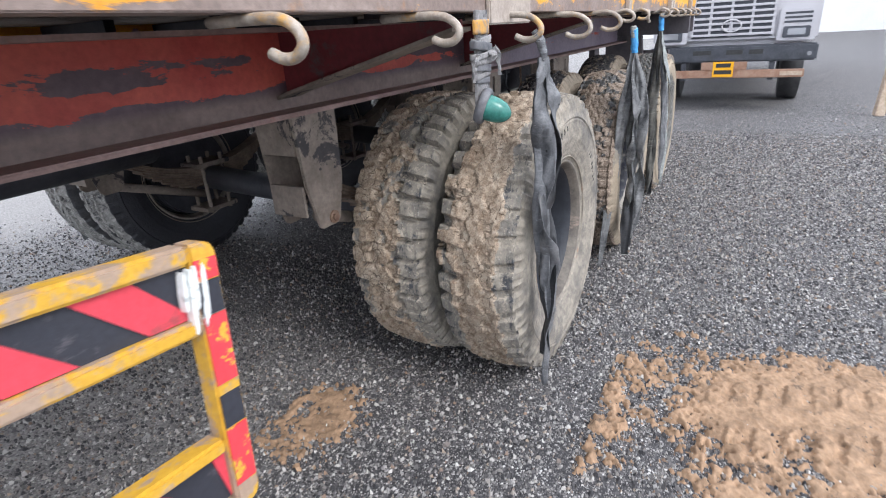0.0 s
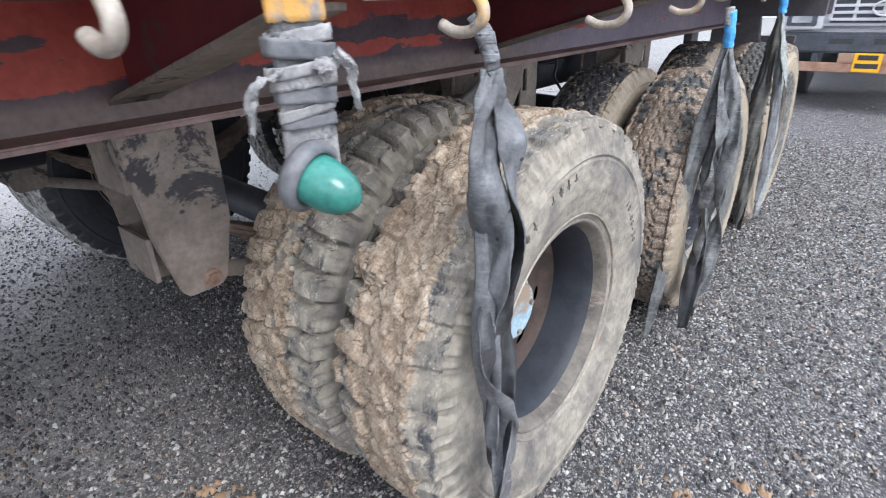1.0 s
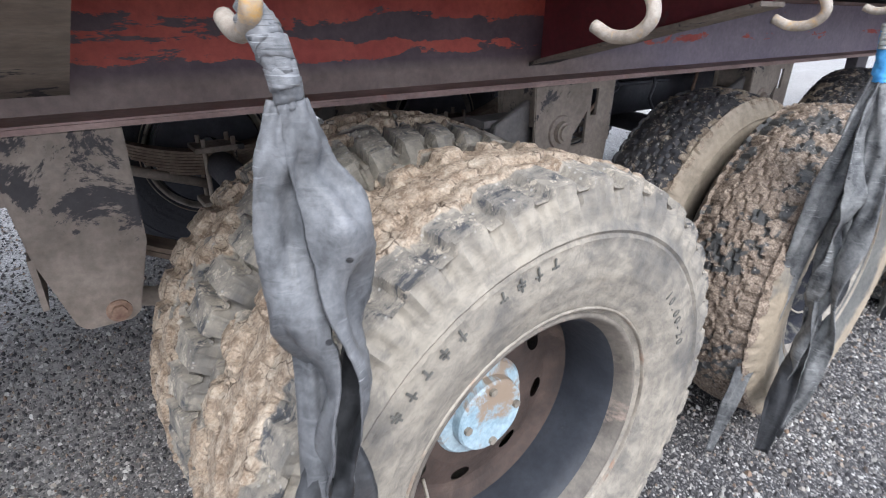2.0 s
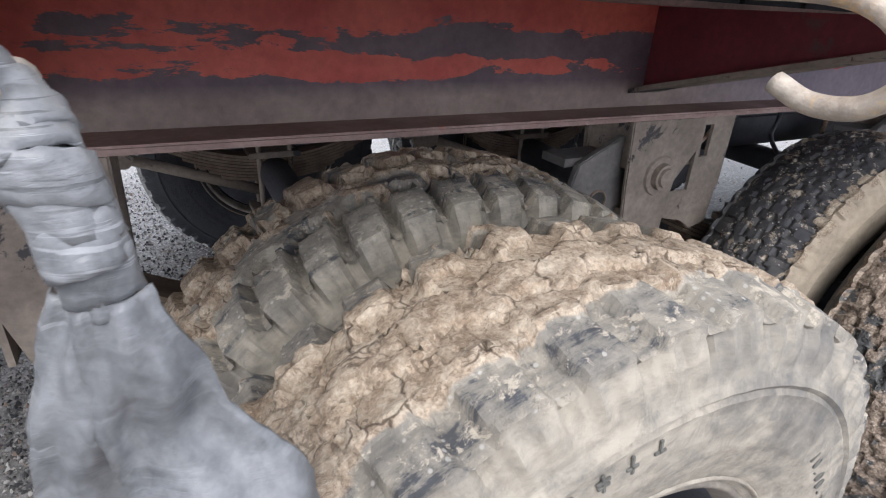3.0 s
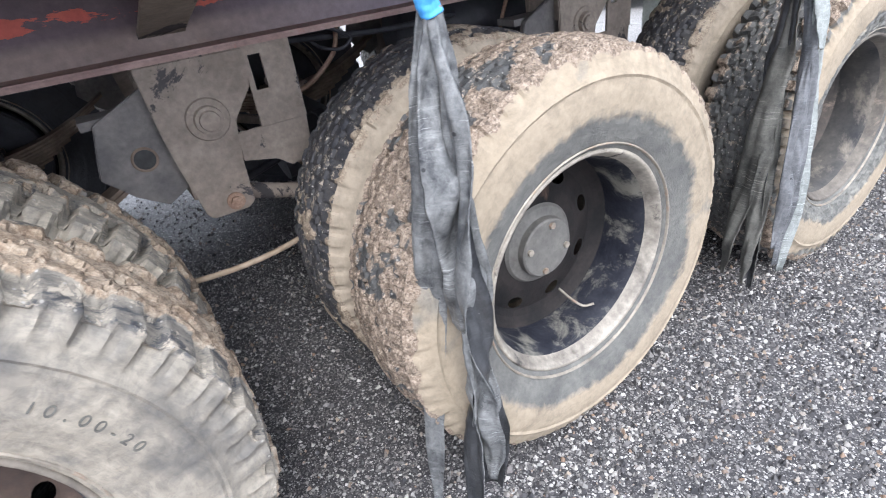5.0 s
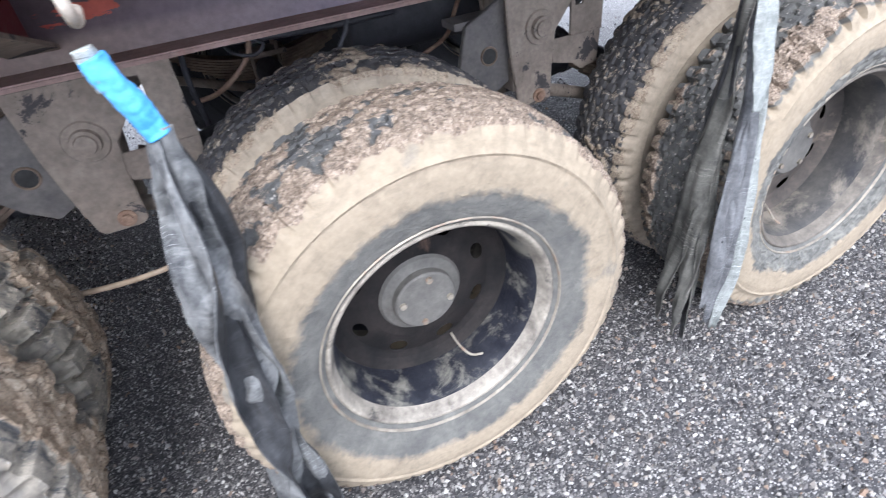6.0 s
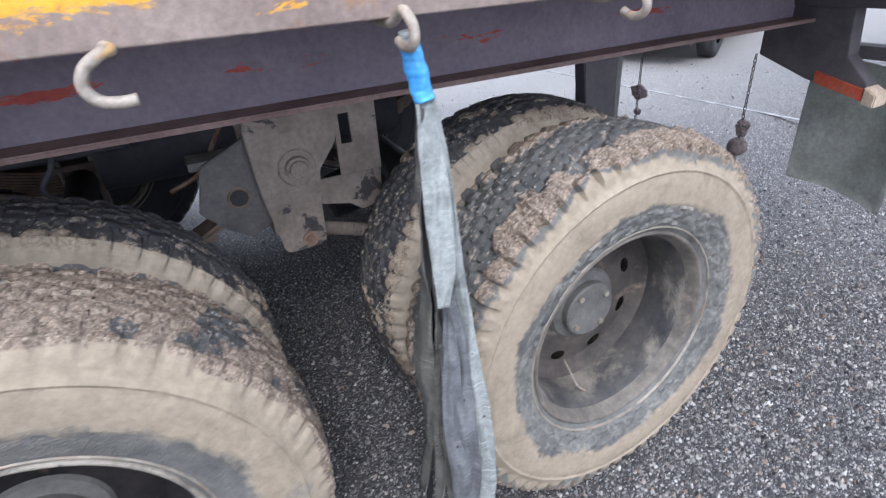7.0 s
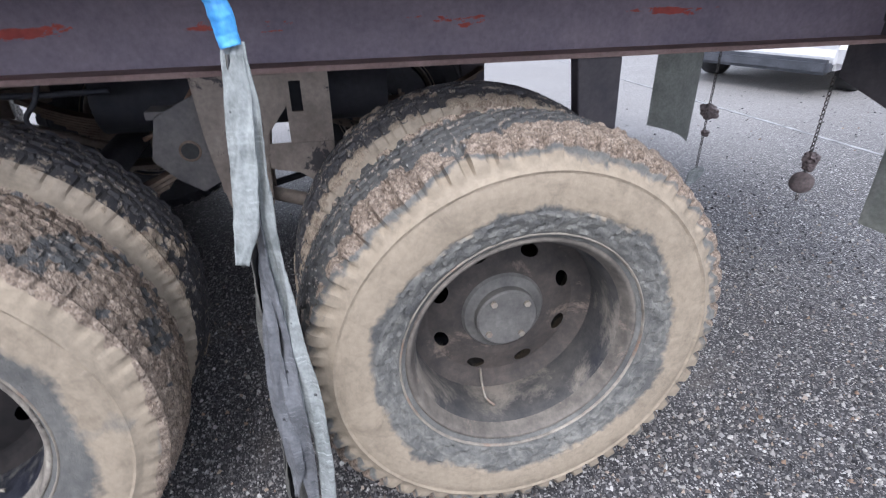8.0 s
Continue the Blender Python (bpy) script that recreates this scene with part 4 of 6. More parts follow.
tyre_sets = (
    (tyre("tyre", M["tyre_muddy"], 3, lugs=38, fine_cells=20, style="lug", worn_side=-1, fill=0.6, bare=0.8, mud=0.50, clod=0.019, depth=0.029, notch=0.015, radius=0.508, sidewall_dust=1.35, tread_dust=1.0, middle=0.36, mud_side=0.06),
     tyre("tyre", M["tyre_muddy"], 9, lugs=46, fine_cells=16, style="lug", gap=(0.66, 0.86), fill=0.4, bare=0.8, mud=0.36, clod=0.016, depth=0.022, notch=0.013, radius=0.508, sidewall_dust=1.3, tread_dust=1.05, facing=1, middle=0.16, mud_side=-0.16), M["hub_blue"], M["rim_plain"], M["disc_rust"]),
    (tyre("tyre", M["tyre_dark"], 21, radius=0.487, mud=0.60, clod=0.009, depth=0.012, notch=0.006, sidewall_dust=0.9, tread_dust=0.4, side_mud=1.0, side_edge=0.345, side_soft=0.035, fringe=1.0),
     tyre("tyre", M["tyre_black"], 27, radius=0.489, mud=0.06, clod=0.008, depth=0.007, notch=0.006, tread_dust=0.25, side_mud=1.0, side_edge=0.30, facing=1, fringe=0.3), M["hub"], M["rim"], M["rim_dark"]),
    (tyre("tyre", M["tyre_dark"], 35, radius=0.494, mud=0.05, clod=0.018, depth=0.011, notch=0.019, sidewall_dust=0.8, tread_dust=0.55, side_mud=1.0, side_edge=0.348, side_soft=0.020, side_out=0.452, middle=-0.30, fringe=0.9, pads=1.0),
     tyre("tyre", M["tyre_black"], 41, radius=0.496, mud=0.06, clod=0.008, depth=0.007, notch=0.006, tread_dust=0.3, side_mud=1.0, side_edge=0.30, facing=1, fringe=0.4), M["hub"], M["rim_dusty"], M["disc_dusty"]),
)
far_tyre = tyre("tyre", M["tyre_far"], 61, lugs=48, fine_cells=8, across=24, mud=-0.3, bare=1.0, clod=0.008, depth=0.014, notch=0.008, sidewall_dust=0.15, tread_dust=1.0, facing=1)
trailer_first_wheel = None
for x, (outer, inner, hub_mat, rim_mat, disc_mat), turn in zip(AXLES, tyre_sets, (35, -40, 0)):
    a = wheel_set(x, TYRE_Y, outer, True, hub_mat, True, rim_mat, disc_mat, M["rim_lip"] if 2 < x < 3 else M["lip_dusty"])
    a.rotation_euler = (0, radians(turn), 0)
    trailer_first_wheel = a if x < 2 else trailer_first_wheel
    wheel_set(x, TYRE_Y + DUAL, inner, False, hub_mat)
    # the far side has a pair too
    first = far_tyre if x < 2 else new("tyre", far_tyre.data)
    for w in (wheel_set(x, mirrored(TYRE_Y + DUAL), first, True, M["steel_dark"], False), wheel_set(x, mirrored(TYRE_Y), new("tyre", far_tyre.data), False, hub_mat)):
        w.location.z += RISE
    part("axle", cyl(bmesh.new(), (x, TYRE_Y + 0.06, WHEEL_Z), (x, mirrored(TYRE_Y + 0.06), WHEEL_Z + RISE), 0.062, seg=28), M["steel_dark"], trailer, smooth=True)
    for s in (0, 1):
        y = TYRE_Y + 0.40 if not s else mirrored(TYRE_Y + 0.40)
        drum = lathe_obj("brake_drum", [(-0.06, 0.07), (-0.06, 0.225), (0.0, 0.228), (0.005, 0.236), (0.03, 0.236), (0.036, 0.215), (0.036, 0.07)], M["steel_dark"], trailer, "", 40, False)
        drum.location = (x, y, WHEEL_Z + s * RISE)
        y = TYRE_Y + 0.45 if not s else mirrored(TYRE_Y + 0.45)
        shield = lathe_obj("dust_shield", [(-0.004, 0.066), (-0.006, 0.16), (-0.002, 0.235), (0.002, 0.235), (-0.002, 0.16), (0.0, 0.066)], M["steel_dark"], trailer, "dark dished brake shield", 48, False)
        shield.location = (x, y, WHEEL_Z + s * RISE)


# ---- suspension ----
def spring_pack(x, y):
    """A leaf spring over an axle, its ends raised into the hangers."""
    half = 0.50
    for k in range(8):
        reach = half * (1 - 0.085 * k)
        pts = [(x + u * reach, 0.80 - 0.155 * (1 - (u * reach / half) ** 2) - k * 0.0125) for u in (i / 8 - 1 for i in range(17))]
        bm = bmesh.new()
        slab(bm, pts + [(px_, pz - 0.0108) for px_, pz in pts[::-1]], y - 0.04, y + 0.04)
        part("spring_leaf", bm, M["spring"], trailer)
    bm = bmesh.new()
    for dx in (-0.06, 0.06):
        for dy in (-0.05, 0.05):
            cyl(bm, (x + dx, y + dy, 0.40), (x + dx, y + dy, 0.70), 0.010, seg=10)
    box(bm, x - 0.10, x + 0.10, y - 0.07, y + 0.07, 0.645, 0.668, bevel=0.003)
    box(bm, x - 0.10, x + 0.10, y - 0.07, y + 0.07, 0.41, 0.432, bevel=0.003)
    part("spring_clamp", bm, M["steel_dusty"], trailer)


def plate_with_holes(outline, y0, y1, bevel=0.003):
    return slab(bmesh.new(), outline, y0, y1, bevel)


def hanger(x, s, middle):
    """Two cheeks under the beam, with a web between them, pivot bolt and lower bolt."""
    y = (lambda v: v) if not s else mirrored
    sg = 1 if not s else -1
    front = y(0.868)
    cheek = [(x - 0.115, FLANGE_Z - 0.001), (x + 0.125, FLANGE_Z - 0.001), (x + 0.115, 0.93), (x + 0.06, 0.86), (x + 0.048, 0.76), (x + 0.045, 0.655), (x + 0.025, 0.643), (x - 0.06, 0.643), (x - 0.073, 0.655), (x - 0.095, 0.78), (x - 0.105, 0.86)]
    if not middle:
        cheek = [(x - 0.10, FLANGE_Z - 0.001), (x + 0.10, FLANGE_Z - 0.001), (x + 0.098, 0.80), (x + 0.062, 0.66), (x + 0.045, 0.645), (x - 0.03, 0.645), (x - 0.045, 0.66), (x - 0.08, 0.80)]
    h = part("hanger", plate_with_holes(cheek, front, front + sg * 0.012), M["steel_dusty"], trailer, "dusty grey spring hanger cheek")
    part("inner_cheek", plate_with_holes(cheek, front + sg * 0.15, front + sg * 0.162), M["steel_dusty"], h)
    lo, hi = sorted((front + sg * 0.0125, front + sg * 0.1495))
    part("hanger_web", box_bm(x - 0.098, x - 0.088, lo, hi, 0.90, FLANGE_Z - 0.002), M["steel_dusty"], h)
    part("hanger_web", box_bm(x - 0.088, x - 0.078, lo, hi, 0.70, 0.80), M["steel_dusty"], h)
    if middle:
        bm = bmesh.new()
        for x0, x1, z0, z1 in ((0.115, 0.128, 0.83, FLANGE_Z - 0.001), (0.158, 0.232, 0.83, FLANGE_Z - 0.001), (0.128, 0.158, 0.995, FLANGE_Z - 0.001), (0.128, 0.158, 0.83, 0.915)):
            box(bm, x + x0, x + x1, min(front, front + sg * 0.010) + 0.001, max(front, front + sg * 0.010), z0, z1)
        slab(bm, [(x + 0.05, 0.83), (x + 0.232, 0.83), (x + 0.225, 0.73), (x + 0.165, 0.715), (x + 0.13, 0.742), (x + 0.05, 0.76)], front + sg * 0.004, front + sg * 0.012, 0.002)
        part("spring_seat", bm, M["steel_dusty"], h, "slotted spring seat plate")
        c = (x + 0.0, 0.879)
        bm = bmesh.new()
        cyl(bm, (c[0], front, c[1]), (c[0], front - sg * 0.006, c[1]), 0.050, 0.047, 32)
        cyl(bm, (c[0], front - sg * 0.006, c[1]), (c[0], front - sg * 0.020, c[1]), 0.033, 0.031, 28)
        cyl(bm, (c[0], front - sg * 0.020, c[1]), (c[0], front - sg * 0.027, c[1]), 0.024, 0.022, 20)
        part("pivot_bolt", bm, M["steel_dusty"], h, "round pivot boss with bolt")
        # rocker that shares the load between the springs
        rock = [(x - 0.255, 0.80), (x - 0.225, 0.915), (x - 0.10, 0.975), (x + 0.03, 0.93), (x + 0.05, 0.83), (x - 0.02, 0.80), (x - 0.075, 0.735), (x - 0.14, 0.70), (x - 0.20, 0.74)]
        r = part("rocker", plate_with_holes(rock, front + sg * 0.035, front + sg * 0.055), M["rocker"], h, "dark rocker plate with a round hole")
        # a near-black disc on the plate stands in for the shade inside the hole
        bm = bmesh.new()
        cyl(bm, (x - 0.154, front + sg * 0.0345, 0.82), (x - 0.154, front + sg * 0.0335, 0.82), 0.023, seg=24)
        part("rocker_hole_disc", bm, M["near_black"], h)
        ring = [(x - 0.154 + 0.026 * math.cos(q), front + sg * 0.034, 0.82 + 0.026 * math.sin(q)) for q in (i * math.tau / 24 for i in range(25))]
        part("hole_lip", tube(ring, 0.0035, 6), M["spring"], h, smooth=True)
        bm = bmesh.new()
        lo, hi = sorted((front + sg * 0.056, front + sg * 0.14))
        box(bm, x - 0.25, x - 0.08, lo, hi, 0.905, 0.925)
        part("rocker_top", bm, M["rocker"], h)
    bm = bmesh.new()
    bx = x + (0.0 if middle else 0.025)
    cyl(bm, (bx, front, 0.672), (bx, front - sg * 0.005, 0.672), 0.022, seg=24)
    cyl(bm, (bx, front - sg * 0.005, 0.672), (bx, front - sg * 0.014, 0.672), 0.014, seg=6)
    part("lower_bolt", bm, M["bolt_rust"], h, "rusty lower bolt")
    # torque rod back to the next axle
    bm = bmesh.new()
    a, b = Vector((x + 0.03, front + sg * 0.08, 0.665)), Vector((x + 0.50, front + sg * 0.10, 0.50))
    cyl(bm, a, b, 0.021, seg=16)
    part("torque_rod", bm, M["steel_dusty"], h, smooth=True)


for s in (0, 1):
    y = WEB_Y if not s else mirrored(WEB_Y)
    for x in AXLES:
        spring_pack(x, y)
    hanger(1.02, s, False)
    hanger(2.241, s, True)
    hanger(3.466, s, True)
    f = 0.868 if not s else mirrored(0.868)
    part("rear_post", plate_with_holes([(4.42, FLANGE_Z - 0.001), (4.565, FLANGE_Z - 0.001), (4.575, 0.70), (4.45, 0.74)], f, f + (0.05 if not s else -0.05)), M["post"], trailer, "dark grey-brown rear spring post")

# air pipes and brake hoses along the frame
for pts, r, mat in (
        ([(1.75, 0.93, 0.56), (2.0, 0.86, 0.52), (2.25, 0.86, 0.50), (2.5, 0.88, 0.535), (2.7, 0.93, 0.57)], 0.008, "hose"),
        ([(2.30, 1.05, 1.01), (2.55, 1.05, 0.985), (2.85, 1.10, 0.955), (3.10, 1.08, 0.96)], 0.009, "steel_dark"),
        ([(2.62, 1.04, 1.012), (2.66, 1.02, 0.99), (2.70, 1.02, 0.965), (2.67, 1.03, 0.94), (2.62, 1.06, 0.95), (2.6, 1.1, 0.98)], 0.005, "steel_dark"),
        ([(2.95, 1.05, 1.01), (2.93, 1.03, 0.95), (2.90, 1.02, 0.90), (2.95, 1.0, 0.83)], 0.007, "steel_dark"),
        ([(2.50, 1.10, 1.01), (2.49, 1.08, 0.90), (2.50, 1.05, 0.78)], 0.008, "steel_dark"),
        ([(2.68, 1.06, 1.01), (2.65, 1.05, 0.93), (2.56, 1.06, 0.86), (2.48, 1.08, 0.84)], 0.007, "bolt_rust"),
        ([(3.35, 1.10, 1.0), (3.30, 1.08, 0.93), (3.25, 1.06, 0.86), (3.16, 1.06, 0.82)], 0.007, "bolt_rust")):
    part("brake_hose", tube(smooth_path(pts, 6), r, 8), M[mat], trailer, smooth=True)
for x in (2.46, 3.62):
    bm = bmesh.new()
    cyl(bm, (x, 1.22, 0.63), (x + 0.16, 1.22, 0.66), 0.075, 0.08, 24)
    cyl(bm, (x + 0.16, 1.22, 0.66), (x + 0.19, 1.22, 0.665), 0.086, 0.086, 24)
    cyl(bm, (x - 0.16, 1.22, 0.59), (x, 1.22, 0.63), 0.012, 0.012, 10)
    part("brake_chamber", bm, M["steel_dark"], trailer)
part("air_tank", cyl(bmesh.new(), (3.0, 1.30, 0.90), (3.9, 1.30, 0.90), 0.11, seg=32), M["steel_dark"], trailer, "dark air tank", True)
part("air_tank", cyl(bmesh.new(), (0.1, 1.75, 0.92), (1.0, 1.75, 0.92), 0.11, seg=32), M["steel_dark"], trailer, "dark air tank", True)

# ---- hooks under the rail ----
HOOKS = (-0.15, 0.303, 0.722, 1.157, 1.598, 2.05, 2.415, 2.79, 3.15, 3.525, 3.94, 4.33, 4.72, 5.1, 5.48)
random.seed(4)
for k, x in enumerate(HOOKS):
    sw = random.uniform(-0.012, 0.012) + (-0.03 if abs(x - 3.165) < 0.01 else 0.0)
    dz = 0.022 * min(1, max(0, (x - 1.6) / 1.6))
    big = 0.82 if x < 1 else 1.0 if x < 1.4 else 1.16 if x < 1.7 else 1.1 if x < 2.2 else 0.76
    bend = ((0.15, 0.0), (0.05, 0.0), (-0.005, -0.0015), (-0.036, -0.0085), (-0.059, -0.0255), (-0.064, -0.0445), (-0.047, -0.0595), (-0.020, -0.0615), (0.004, -0.0525))
    pts = [(x + sw * min(1, k / 5), 0.25 + big * dy, 1.2535 + big * dz_) for k, (dy, dz_) in enumerate(bend)]
    if 3.1 < x < 3.2:
        # this one has been bent along the rail
        pts = [(x - 0.015, 0.42, 1.250), (x - 0.01, 0.33, 1.250), (x + 0.015, 0.275, 1.243), (x + 0.004, 0.262, 1.240), (x - 0.016, 0.258, 1.226), (x - 0.022, 0.257, 1.206), (x - 0.010, 0.258, 1.190), (x + 0.012, 0.258, 1.186), (x + 0.028, 0.258, 1.187)]
    pts = [(a, b, c + dz * (0.1 if k < 2 and not 3.1 < x < 3.2 else 1)) for k, (a, b, c) in enumerate(pts)]
    ob = part("hook", tube(smooth_path(pts, 5), 0.0080 if x < 2.2 else 0.0075, 12, (1, 0, 0) if not 3.1 < x < 3.2 else None), M["hook"], trailer, "worn white rope hook", True)

# ---- rear end ----
def across(outline, x0, x1, bevel=0.003):
    """A plate with an outline in y and z, between two x."""
    bm = slab(bmesh.new(), outline, x0, x1, bevel)
    for v in bm.verts:
        v.co = Vector((v.co.y, v.co.x, v.co.z))
    bmesh.ops.recalc_face_normals(bm, faces=bm.faces)
    return bm


part("tail_member", box_bm(5.60, 5.70, 0.30, mirrored(0.30), 1.075, 1.245, bevel=0.004), M["post"], trailer, "dark cross member at the tail")
part("rear_bumper", across([(1.06, 0.872), (0.84, 0.797), (0.605, 0.742), (0.605, 0.81), (0.70, 0.90), (0.72, 1.074), (1.06, 1.074)], 5.61, 5.69), M["post"], trailer, "dark sloping rear bumper arm")
part("bumper_end", across([(0.80, 0.790), (0.605, 0.744), (0.605, 0.790), (0.80, 0.836)], 5.600, 5.6095, 0.002), M["reflector_red"], trailer, "worn red strip with a pale end")
part("bumper_tip", across([(0.604, 0.735), (0.556, 0.724), (0.556, 0.775), (0.604, 0.80)], 5.598, 5.69, 0.004), M["wood_end"], trailer)
part("tail_plate", box_bm(5.86, 5.90, 0.29, mirrored(0.29), 1.08, 1.36, bevel=0.004), M["post"], trailer)
for y0, y1 in ((0.47, 0.885), (1.99, 2.40)):
    bm = bmesh.new()
    cols, rws = 14, 12
    grid = [[(5.74 + 0.06 * math.sin(i / cols * math.pi), y0 + (y1 - y0) * i / cols, 0.32 - (0.06 * (1 - i / cols) if y0 < 1 else -0.03) + (0.88 - 0.32) * j / rws) for j in range(rws + 1)] for i in range(cols + 1)]
    f = [[bm.verts.new(v) for v in col] for col in grid]
    for i in range(cols):
        for j in range(rws):
            bm.faces.new((f[i][j], f[i + 1][j], f[i + 1][j + 1], f[i][j + 1]))
    bmesh.ops.solidify(bm, geom=bm.faces[:], thickness=0.008)
    fl = part("mudflap", bm, M["flap"], trailer, "grey-green rubber mudflap", True)
    part("flap_bar", box_bm(5.70, 5.78, y0, y1, 0.881, 0.93, bevel=0.003), M["post"], trailer)


# ---- marker lamp on its bound bracket ----
def binding(x, y, z, rx, ry, height, seed):
    """One turn of a thin strip round a flat bracket, creased and not quite level."""
    bm = bmesh.new()
    seg, rows = 44, (-1, -0.9, -0.45, 0.1, 0.6, 0.92, 1)
    grid = []
    for i in range(seg):
        a = i * math.tau / seg
        cx, cy = math.cos(a), math.sin(a)
        # a rounded oblong
        k = (abs(cx) ** 3.2 + abs(cy) ** 3.2) ** (-1 / 3.2)
        row = []
        for v in rows:
            crease = 0.0012 * noise.noise(Vector((cx * 5, cy * 3 + v * 1.6, seed * 3.7))) + 0.0006 * noise.noise(Vector((cx * 14, v * 5, seed)))
            inset = 0.0025 if abs(v) == 1 else 0.0
            edge = 0.10 * noise.noise(Vector((cx * 6, cy * 2, seed * 1.9 + v)))
            row.append(bm.verts.new((x + (rx + crease - inset) * cx * k, y + (ry + crease - inset) * cy * k, z + height * (0.5 * v + edge) + 0.13 * rx * cx * math.sin(seed * 2.3))))
        grid.append(row)
    for i in range(seg):
        for j in range(len(rows) - 1):
            bm.faces.new((grid[i][j], grid[(i + 1) % seg][j], grid[(i + 1) % seg][j + 1], grid[i][j + 1]))
    bmesh.ops.recalc_face_normals(bm, faces=bm.faces)
    return bm


def marker_lamp(x):
    br = part("lamp_bracket", slab(bmesh.new(), [(x - 0.03, 1.262), (x + 0.03, 1.262), (x + 0.034, 1.06), (x + 0.02, 1.03), (x - 0.03, 1.03), (x - 0.036, 1.06)], 0.236, 0.242, 0.001), M["wrap"], trailer, "grey rubber bracket bound with strips")
    for k, (z, h, d, mat) in enumerate(((1.228, 0.030, 0.001, "wrap_stain"), (1.200, 0.017, 0.005, "wrap"), (1.187, 0.019, 0.008, "wrap_dark"), (1.170, 0.013, 0.009, "wrap"), (1.158, 0.014, 0.006, "wrap"), (1.143, 0.017, 0.004, "wrap_dark"), (1.128, 0.012, 0.002, "wrap"), (1.116, 0.013, 0.001, "wrap_dark"))):
        part("binding", binding(x, 0.239, z, 0.034 + d, 0.007 + d, h, k), M[mat], br, smooth=True)
    part("loose_end", ribbon([(x - 0.036, 0.225, 1.170), (x - 0.052, 0.222, 1.166), (x - 0.070, 0.220, 1.160), (x - 0.078, 0.220, 1.145), (x - 0.079, 0.221, 1.118)], [0.010, 0.011, 0.010, 0.012, 0.004], [80, 75, 60, 20, 0], 0.0015), M["wrap"], br)
    part("loose_end", ribbon([(x + 0.030, 0.222, 1.185), (x + 0.046, 0.218, 1.168), (x + 0.048, 0.218, 1.145), (x + 0.054, 0.218, 1.122)], [0.012, 0.012, 0.009, 0.003], [40, 20, 10, 0], 0.0015), M["wrap"], br)
    part("loose_end", ribbon([(x + 0.002, 0.222, 1.176), (x + 0.012, 0.217, 1.168), (x + 0.010, 0.217, 1.156)], [0.018, 0.020, 0.006], [0, 20, 10], 0.0015), M["wrap"], br)
    ring = lathe_obj("lamp_ring", [(0.016, 0.030), (0.016, 0.047), (0.006, 0.0520), (-0.006, 0.0505), (-0.011, 0.043), (-0.010, 0.039), (-0.004, 0.037)], M["wrap_dark"], br, "grey rubber ring", 36)
    dome = lathe_obj("lens", [(0.0, 0.037), (-0.022, 0.0365), (-0.042, 0.034), (-0.060, 0.028), (-0.072, 0.019), (-0.079, 0.009), (-0.081, 0.0005)], M["lamp_green"], br, "glossy sea-green lamp cover", 36)
    for o in (ring, dome):
        o.matrix_world = pose(x - 0.016, 0.228, 1.060, 20, 0, 12) @ Matrix.Scale(0.80, 4)


marker_lamp(0.905)


# ---- rubber straps hanging from the hooks ----
def strap(label, knot, bands, mat, tie=None):
    """A bundle of bands cut from old tubes, knotted to a hook."""
    top = thing("rubber_strap", label, "strap", group="straps hanging from the hooks", at=knot[0])
    base = Vector(knot[0])
    shift = lambda pts: [Vector(p) - base for p in pts]
    part("knot", wound(shift(knot), knot_radius, 4, 2), M[mat if not tie else "strap_pale"], top, "tight winds of rubber", True)
    if tie:
        part("tie", wound(shift(tie), 0.0175, 9, 6, 0.07), M["tie"], top, "bright blue tie", True)
    for pts, widths, twists, curl, *side in bands:
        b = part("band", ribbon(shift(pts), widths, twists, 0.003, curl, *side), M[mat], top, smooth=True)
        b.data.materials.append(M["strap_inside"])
    return top


def winds(path, radius, count, width, seed):
    """Flat bands wound over one another round a stem."""
    pts = smooth_path(path, 10)
    out = []
    rnd = random.Random(seed)
    for k in range(count):
        f = (k + 0.5) / count * 0.92
        c = pts[int(f * (len(pts) - 1))]
        d = (pts[min(int(f * (len(pts) - 1)) + 3, len(pts) - 1)] - pts[max(int(f * (len(pts) - 1)) - 3, 0)]).normalized()
        s = d.cross(Vector((0, 1, 0))).normalized()
        u = s.cross(d)
        tilt, turn, r = rnd.uniform(-0.45, 0.45), rnd.uniform(0, 6), radius * rnd.uniform(0.92, 1.12)
        bm = bmesh.new()
        seg, rows = 40, (-1, -0.96, -0.45, 0.1, 0.55, 0.96, 1)
        rings = []
        for i in range(seg):
            a = i * math.tau / seg
            row = []
            for v in rows:
                rr = r * (1.0 + 0.12 * v * math.cos(a + k * 2.1) - (0.14 if abs(v) == 1 else 0)) * (1 + 0.09 * noise.noise(Vector((math.cos(a) * 2, math.sin(a) * 2 + v, seed + k * 3.1))) + 0.05 * noise.noise(Vector((math.cos(a) * 7, math.sin(a) * 7, v * 3 + k))))
                row.append(bm.verts.new(c + rr * (math.cos(a) * s + 0.85 * math.sin(a) * u) + d * (v * width / 2 + tilt * radius * math.cos(a + turn) + 0.002 * noise.noise(Vector((a * 2, v, k))))))
            rings.append(row)
        for i in range(seg):
            for j in range(len(rows) - 1):
                bm.faces.new((rings[i][j], rings[(i + 1) % seg][j], rings[(i + 1) % seg][j + 1], rings[i][j + 1]))
        bmesh.ops.recalc_face_normals(bm, faces=bm.faces)
        out.append(bm)
    return out


